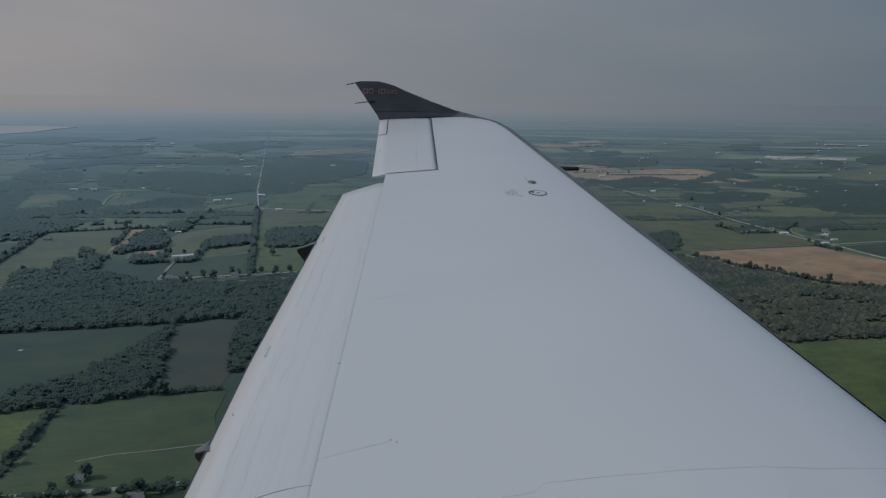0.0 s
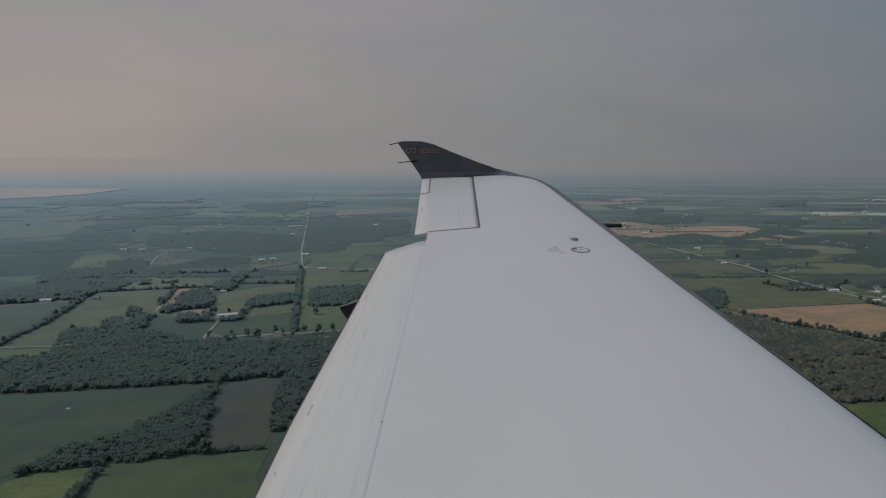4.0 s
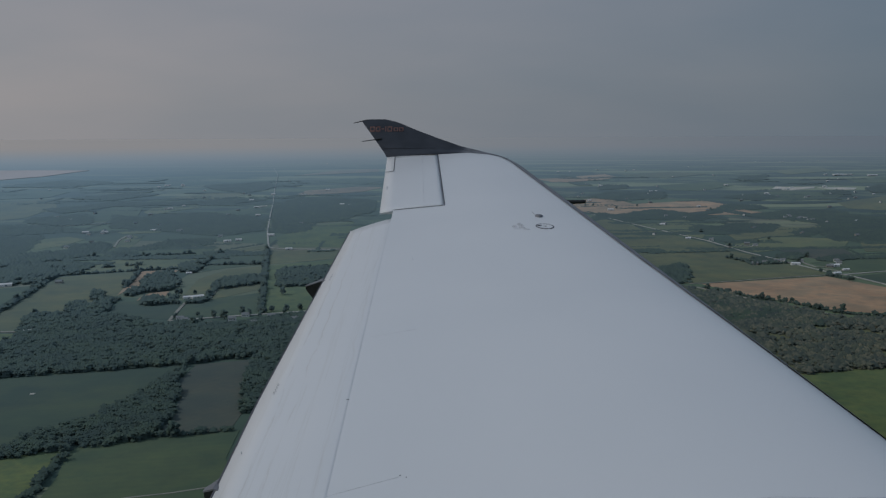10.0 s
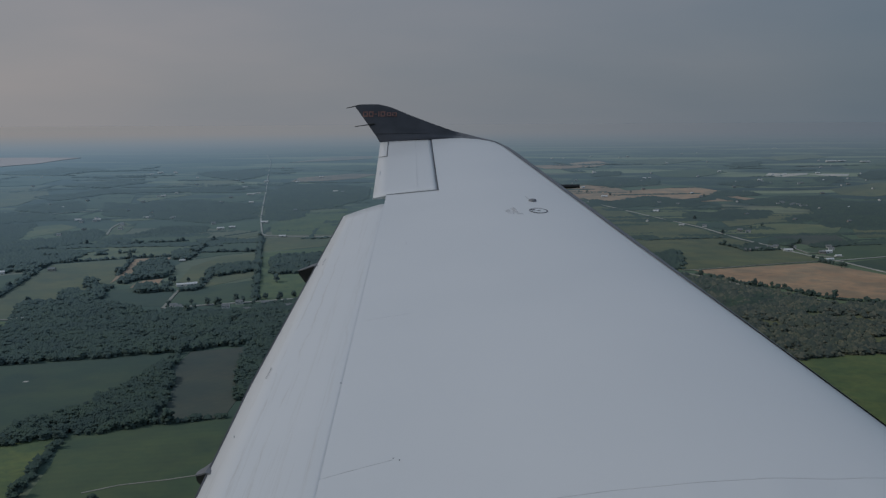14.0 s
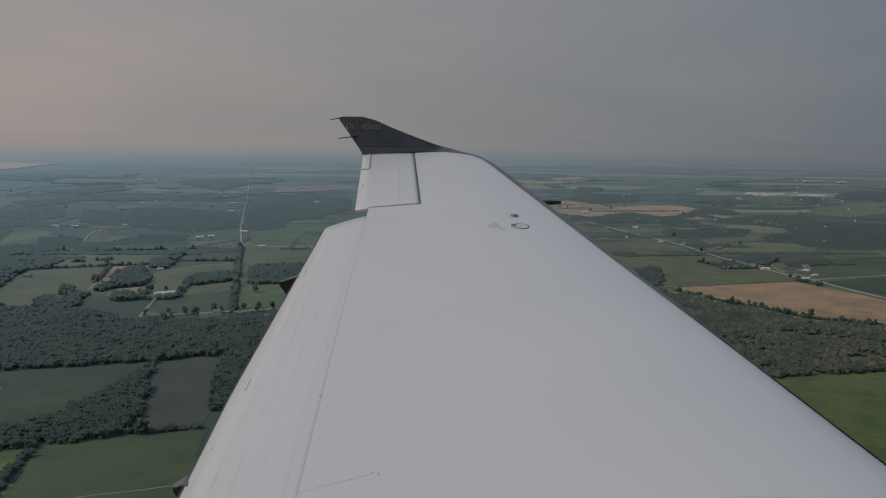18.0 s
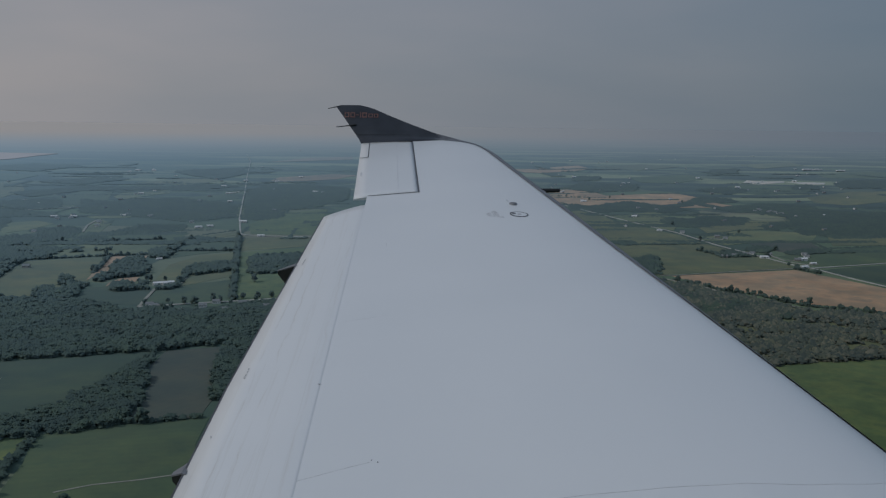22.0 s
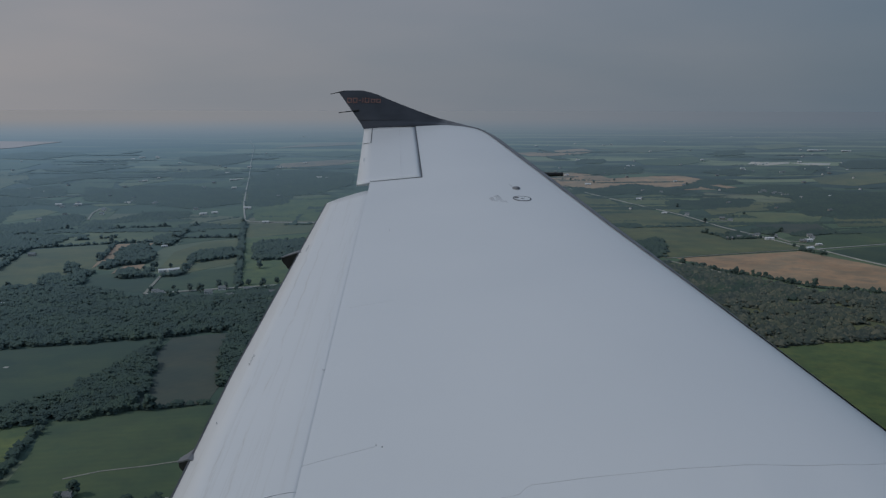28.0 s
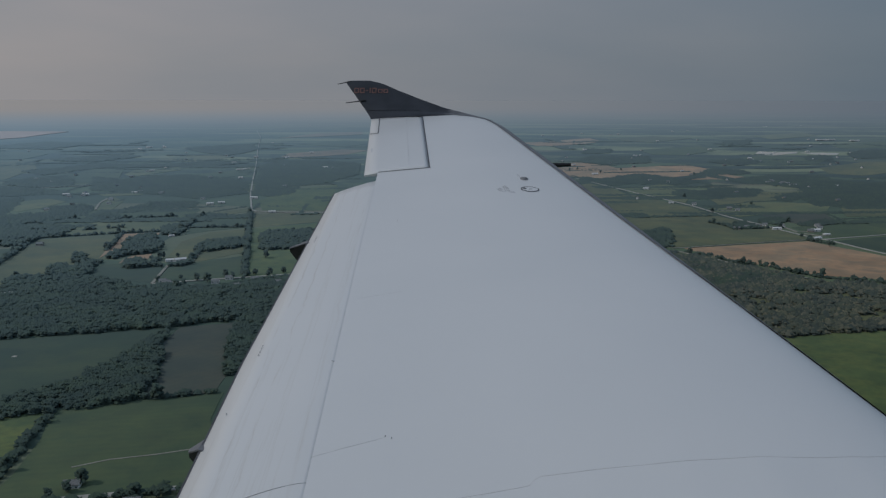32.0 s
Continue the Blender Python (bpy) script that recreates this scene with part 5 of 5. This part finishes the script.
# fields ahead of the wing
field([(395, 1020), (505, 1055), (650, 1080), (365, 595), (210, 590), (330, 945)], crop_bright, "bright green field below the scrub")
field([(470, 1655), (500, 1615), (530, 1525), (560, 1465), (620, 1400), (700, 1340), (780, 1305), (645, 1075), (505, 1055), (395, 1020), (300, 1215), (395, 1575)], crop_olive, "olive rough ground under scrub")
field([(510, 1695), (795, 1780), (810, 1740), (850, 1645), (900, 1515), (790, 1325), (730, 1400), (665, 1420), (630, 1450), (600, 1515), (545, 1590)], soil, "brown ploughed field by the lane")
field([(390, 2750), (570, 3070), (640, 2690), (725, 2365), (740, 2180), (790, 1960), (810, 1825), (795, 1805), (515, 1715), (420, 1680), (385, 2205)], crop_olive, "olive crop field along the diagonal road")
field([(660, 2880), (850, 3050), (840, 2870), (830, 2700), (740, 2470), (670, 2740)], crop_pale, "light green meadow beyond the road")
field([(760, 2330), (920, 2480), (1000, 2490), (1140, 2425), (1040, 2240), (905, 2235), (790, 2165), (755, 2225)], crop_pale, "light meadow near a cluster of houses")
field([(855, 2220), (965, 2355), (1060, 2360), (1000, 2080), (960, 2015), (895, 2010), (855, 2105)], crop_brown, "olive fallow field with bare patches")
field([(840, 2550), (1000, 2740), (1220, 2790), (1100, 2560), (960, 2500), (820, 2420)], crop_olive, "olive field near the large wood")
field([(840, 1775), (945, 1825), (1115, 1885), (930, 1570), (875, 1690)], crop_dark, "dark green field in a road fork")
field([(840, 1975), (1100, 2135), (1275, 2165), (1130, 1920), (865, 1830)], crop_mid, "green field behind the lane")
field([(1140, 2365), (1410, 2405), (1295, 2200), (1060, 2165)], crop_olive, "olive field below a dark wood")
field([(540, 3860), (710, 4120), (810, 3910), (820, 3750), (1170, 3950), (1210, 3690), (1070, 3430), (890, 3270), (750, 3330), (610, 3230), (570, 3320), (510, 3470)], soil, "pale brown harvested field in the distance")
field([(1050, 3380), (1200, 3660), (1190, 3390), (1220, 3320), (1110, 3220), (980, 3210)], soil, "pale brown end of the harvested field")
field([(650, 6050), (850, 6150), (1050, 6500), (1250, 6750), (1250, 6250), (1050, 5850), (800, 5600), (700, 5650)], soil, "far pale tan field")
field([(1810, 4790), (1910, 5000), (1960, 4900), (2120, 4970), (2050, 4810), (1860, 4650), (1820, 4690)], pale_soil, "small pale gravel pit in the distance")
field([(2090, 4870), (2210, 4880), (2300, 4840), (2220, 4690), (2120, 4680)], pale_soil, "small pale bare strip far off")
field([(1620, 4490), (1780, 4590), (2070, 4450), (1830, 4040), (1560, 3880), (1450, 4010)], crop_mid, "green strip field in the distance")
field([(1710, 3770), (2090, 4140), (2480, 4250), (2190, 3750), (1710, 3380), (1620, 3480)], crop_olive, "light olive field in the distance")
field([(1250, 5150), (1750, 5600), (1700, 5100), (1380, 4650), (1220, 4720)], crop_mid, "hazy green field beyond the harvested one")
field([(1350, 6650), (1850, 7150), (2050, 6750), (1550, 6050)], crop_olive, "hazy olive field far off")
field([(2700, 7250), (3450, 8000), (3250, 7250), (2600, 6550)], crop_pale, "hazy pale field far off")
field([(2700, 5850), (3350, 6300), (3550, 6100), (2850, 5400), (2550, 5350)], crop_mid, "hazy green field by far sheds")
wood([(395, 1575), (470, 1655), (500, 1620), (535, 1530), (560, 1470), (620, 1400), (700, 1345), (780, 1305), (650, 1080), (510, 1055), (425, 1035), (300, 1215)], 6.5, 4.5, "mixed scrub and small trees beside a ploughed field")
wood([(415, 1575), (475, 1605), (525, 1500), (570, 1435), (610, 1380), (580, 1305), (490, 1295), (415, 1340), (380, 1445)], 7, 5, "young dark trees along a track")
wood([(475, 1890), (540, 1945), (515, 1815), (485, 1715), (440, 1700)], 13, 6, "dark copse at the field's end")
wood([(735, 2050), (765, 2070), (760, 1995), (720, 1960)], 9, 7, "trees round a farmyard")
wood([(810, 2095), (875, 2155), (880, 2095), (830, 2025), (800, 2045)], 9, 8, "trees along the diagonal road")
wood([(1240, 2860), (1480, 3150), (1580, 3080), (1820, 3110), (1445, 2455), (1225, 2380), (1090, 2385), (1120, 2560)], 13, 13, "large dark wood beyond the houses")
wood([(1160, 3200), (1380, 3430), (1520, 3340), (1460, 3030), (1250, 2900), (1200, 2970)], 14, 12, "dark wood beyond scattered houses")
wood([(540, 3090), (590, 3320), (620, 3300), (610, 3110)], 12, 12, "dark clump at the road's end")
wood([(600, 3160), (670, 3250), (850, 3470), (890, 3370), (940, 3230), (990, 3160), (890, 2990), (730, 3060), (630, 2970)], 12, 12, "dark wood along the field edge")
wood([(1120, 3540), (1230, 3730), (1320, 3640), (1300, 3500), (1200, 3420), (1110, 3440)], 14, 12, "dark wood beside the tan field")
wood([(970, 3230), (1050, 3430), (1110, 3490), (1040, 3260)], 12, 12, "clump of trees on the harvested field")
wood([(760, 4320), (890, 4590), (1120, 4440), (1040, 4080), (820, 3980), (730, 4080)], 15, 12, "dark distant wood behind the tan field")
wood([(860, 4780), (950, 5200), (1100, 5200), (1010, 4850)], 16, 12, "hazy copse far off")
wood([(2280, 4690), (2550, 5100), (3000, 5100), (2600, 4460), (2200, 4420)], 16, 12, "hazy dark wood in the distance")
wood([(2100, 6150), (2400, 6450), (2100, 5750), (1950, 5700)], 18, 12, "far dark copse")
wood([(1960, 4480), (2130, 4630), (2020, 4320), (1860, 4230)], 15, 11, "dark trees by a gravel pit")
wood([(760, 2680), (830, 2840), (880, 2790), (810, 2560)], 11, 8, "dark trees by the diagonal road")
wood([(860, 2750), (980, 2900), (1110, 2840), (990, 2630), (840, 2590)], 12, 10, "broken trees among meadows")
wood([(1050, 2600), (1180, 2740), (1120, 2580), (1040, 2490)], 12, 10, "small wood near the large wood")
wood([(1340, 4140), (1560, 4320), (1600, 4130), (1410, 3900)], 15, 11, "hazy wood strip behind the fields")
wood([(870, 2010), (950, 2080), (1030, 2115), (990, 2045), (900, 1995)], 10, 7, "trees behind a homestead")
hedge([(500, 1650), (540, 1575), (565, 1525), (590, 1510), (610, 1490), (630, 1440), (655, 1400), (715, 1375), (760, 1335)])
hedge([(490, 2580), (590, 2590), (720, 2630)])
hedge([(680, 2065), (700, 1995), (700, 1950), (825, 1975)])
hedge([(800, 1795), (815, 1755), (830, 1735)])
hedge([(795, 2345), (920, 2480), (1090, 2550)])
hedge([(1040, 2240), (1020, 2115), (1220, 2175)])
hedge([(560, 3290), (670, 3230), (880, 3250)])
road([(560, 3250), (580, 3130), (660, 2740), (735, 2405), (760, 2150), (785, 2035), (795, 1965), (820, 1840), (845, 1785), (865, 1670), (905, 1525)], 5.5, road_m, "pale diagonal country road")
road([(485, 1695), (515, 1700), (655, 1750), (800, 1795)], 4, track_m, "pale lane along the ploughed field")
road([(835, 1800), (955, 1845), (1125, 1910)], 5.5, road_m, "pale lane leaving the diagonal road")
road([(475, 1670), (490, 1650), (510, 1610), (535, 1565), (555, 1510), (585, 1470)], 5, track_m, "gravel track through scrub")
road([(615, 1415), (630, 1395), (650, 1345), (705, 1300)], 5, track_m, "gravel track through scrub")
road([(825, 1975), (825, 1905), (870, 1915)], 6, track_m, "gravel yard lane")
road([(830, 1880), (850, 1850), (880, 1860)], 6, track_m, "gravel drive")
road([(760, 2305), (780, 2295), (815, 2275)], 7, track_m, "short pale farm drive")
road([(580, 4140), (780, 4050), (1020, 4040)], 6, track_m, "pale edge of a far field")
for x, y in [(705, 1950), (735, 1970), (770, 1990), (790, 2005), (900, 1960), (855, 1905), (750, 2420), (815, 2320), (825, 2285), (730, 2870), (860, 3090), (1030, 3380), (910, 1995), (825, 1990)]:
    house(x, y, -15)
for x, y in [(795, 1945), (825, 1805), (720, 2850), (695, 2455), (870, 1860), (870, 1915)]:
    barn(x, y, -15)
for x, y in [(1250, 3140), (1240, 3100), (1210, 3070), (1260, 3060), (1240, 3030), (1270, 3040), (1270, 2980), (1580, 4240), (1740, 4140), (1710, 4100), (1570, 3530), (1920, 4050), (1460, 4230), (2000, 6450), (710, 4440), (1410, 4700)]:
    house(x, y, 0)
for x, y in [(1130, 4620), (1090, 4570), (1650, 7550), (1650, 7550), (1550, 7400), (1650, 6250), (2300, 8200), (2500, 8400), (3700, 9600), (3750, 9650), (3500, 9800), (4350, 10150), (2850, 6500), (1600, 4280), (1870, 4840), (1940, 4850), (2160, 4930), (2650, 5850), (2450, 5550), (950, 7200), (1050, 7250), (1350, 7650)]:
    barn(x, y, 0)
for x, y in [(2900, 6400), (3000, 6450), (3100, 6300)]:
    shed(x, y, 0)
for x, y in [(600, 3670), (630, 3650), (700, 3510), (810, 3630), (1050, 3410), (595, 1520), (610, 1500), (660, 1415), (625, 1435), (725, 2020), (875, 2075), (745, 2250), (865, 2375), (910, 2415), (780, 2620), (805, 1835), (805, 1795), (825, 1735), (810, 1715), (515, 1925), (490, 1860)]:
    tree(x, y)


# ---- far hedges and woods, too many to count ----
def far_trees():
    rng = random.Random(21)
    spots = []
    while len(spots) < 15000:
        r = 2200 * math.exp(rng.uniform(0, 1.05))
        a = radians(rng.uniform(-34, 34))
        x, y = r * math.sin(a), r * math.cos(a)
        turn = rng.choice((0.1, 0.1, 0.1, 1.67)) + rng.uniform(-0.12, 0.12)
        long = rng.uniform(60, 420) * max(1.0, r / 5000)
        step = max(9.0, 9.0 * r / 3600)
        rows = rng.choice((1, 1, 2, 2, 4, 7))
        for i in range(int(long / step)):
            for j in range(rows):
                d = i * step + rng.uniform(-0.6, 0.6) * step
                px, py = x + d * math.cos(turn) - j * step * math.sin(turn), y + d * math.sin(turn) + (j + rng.uniform(-0.6, 0.6)) * step * math.cos(turn)
                if not inside(px, py, LAKE):
                    spots.append((px, py, rng.uniform(1, 3.5), step * rng.uniform(0.8, 1.5)))
    return crowns(spots, leaves, "far_woodland", 77, 0.45, 0.8)


tagged(new("far_woodland", far_trees()), "dark hedgerows and woods fading into haze", "woodland", kind="stuff")


# ---- scattered far houses and barns ----
spread = random.Random(5)
for i in range(60):
    r = 2600 * math.exp(spread.uniform(0, 0.75))
    a = radians(spread.choice((spread.uniform(-31, -6), spread.uniform(6, 31))))
    x, y = int(r * math.sin(a)), int(r * math.cos(a))
    if not inside(x, y, LAKE):
        spread.choice((house, house, house, barn))(x, y, spread.choice((0, 8, -8)))
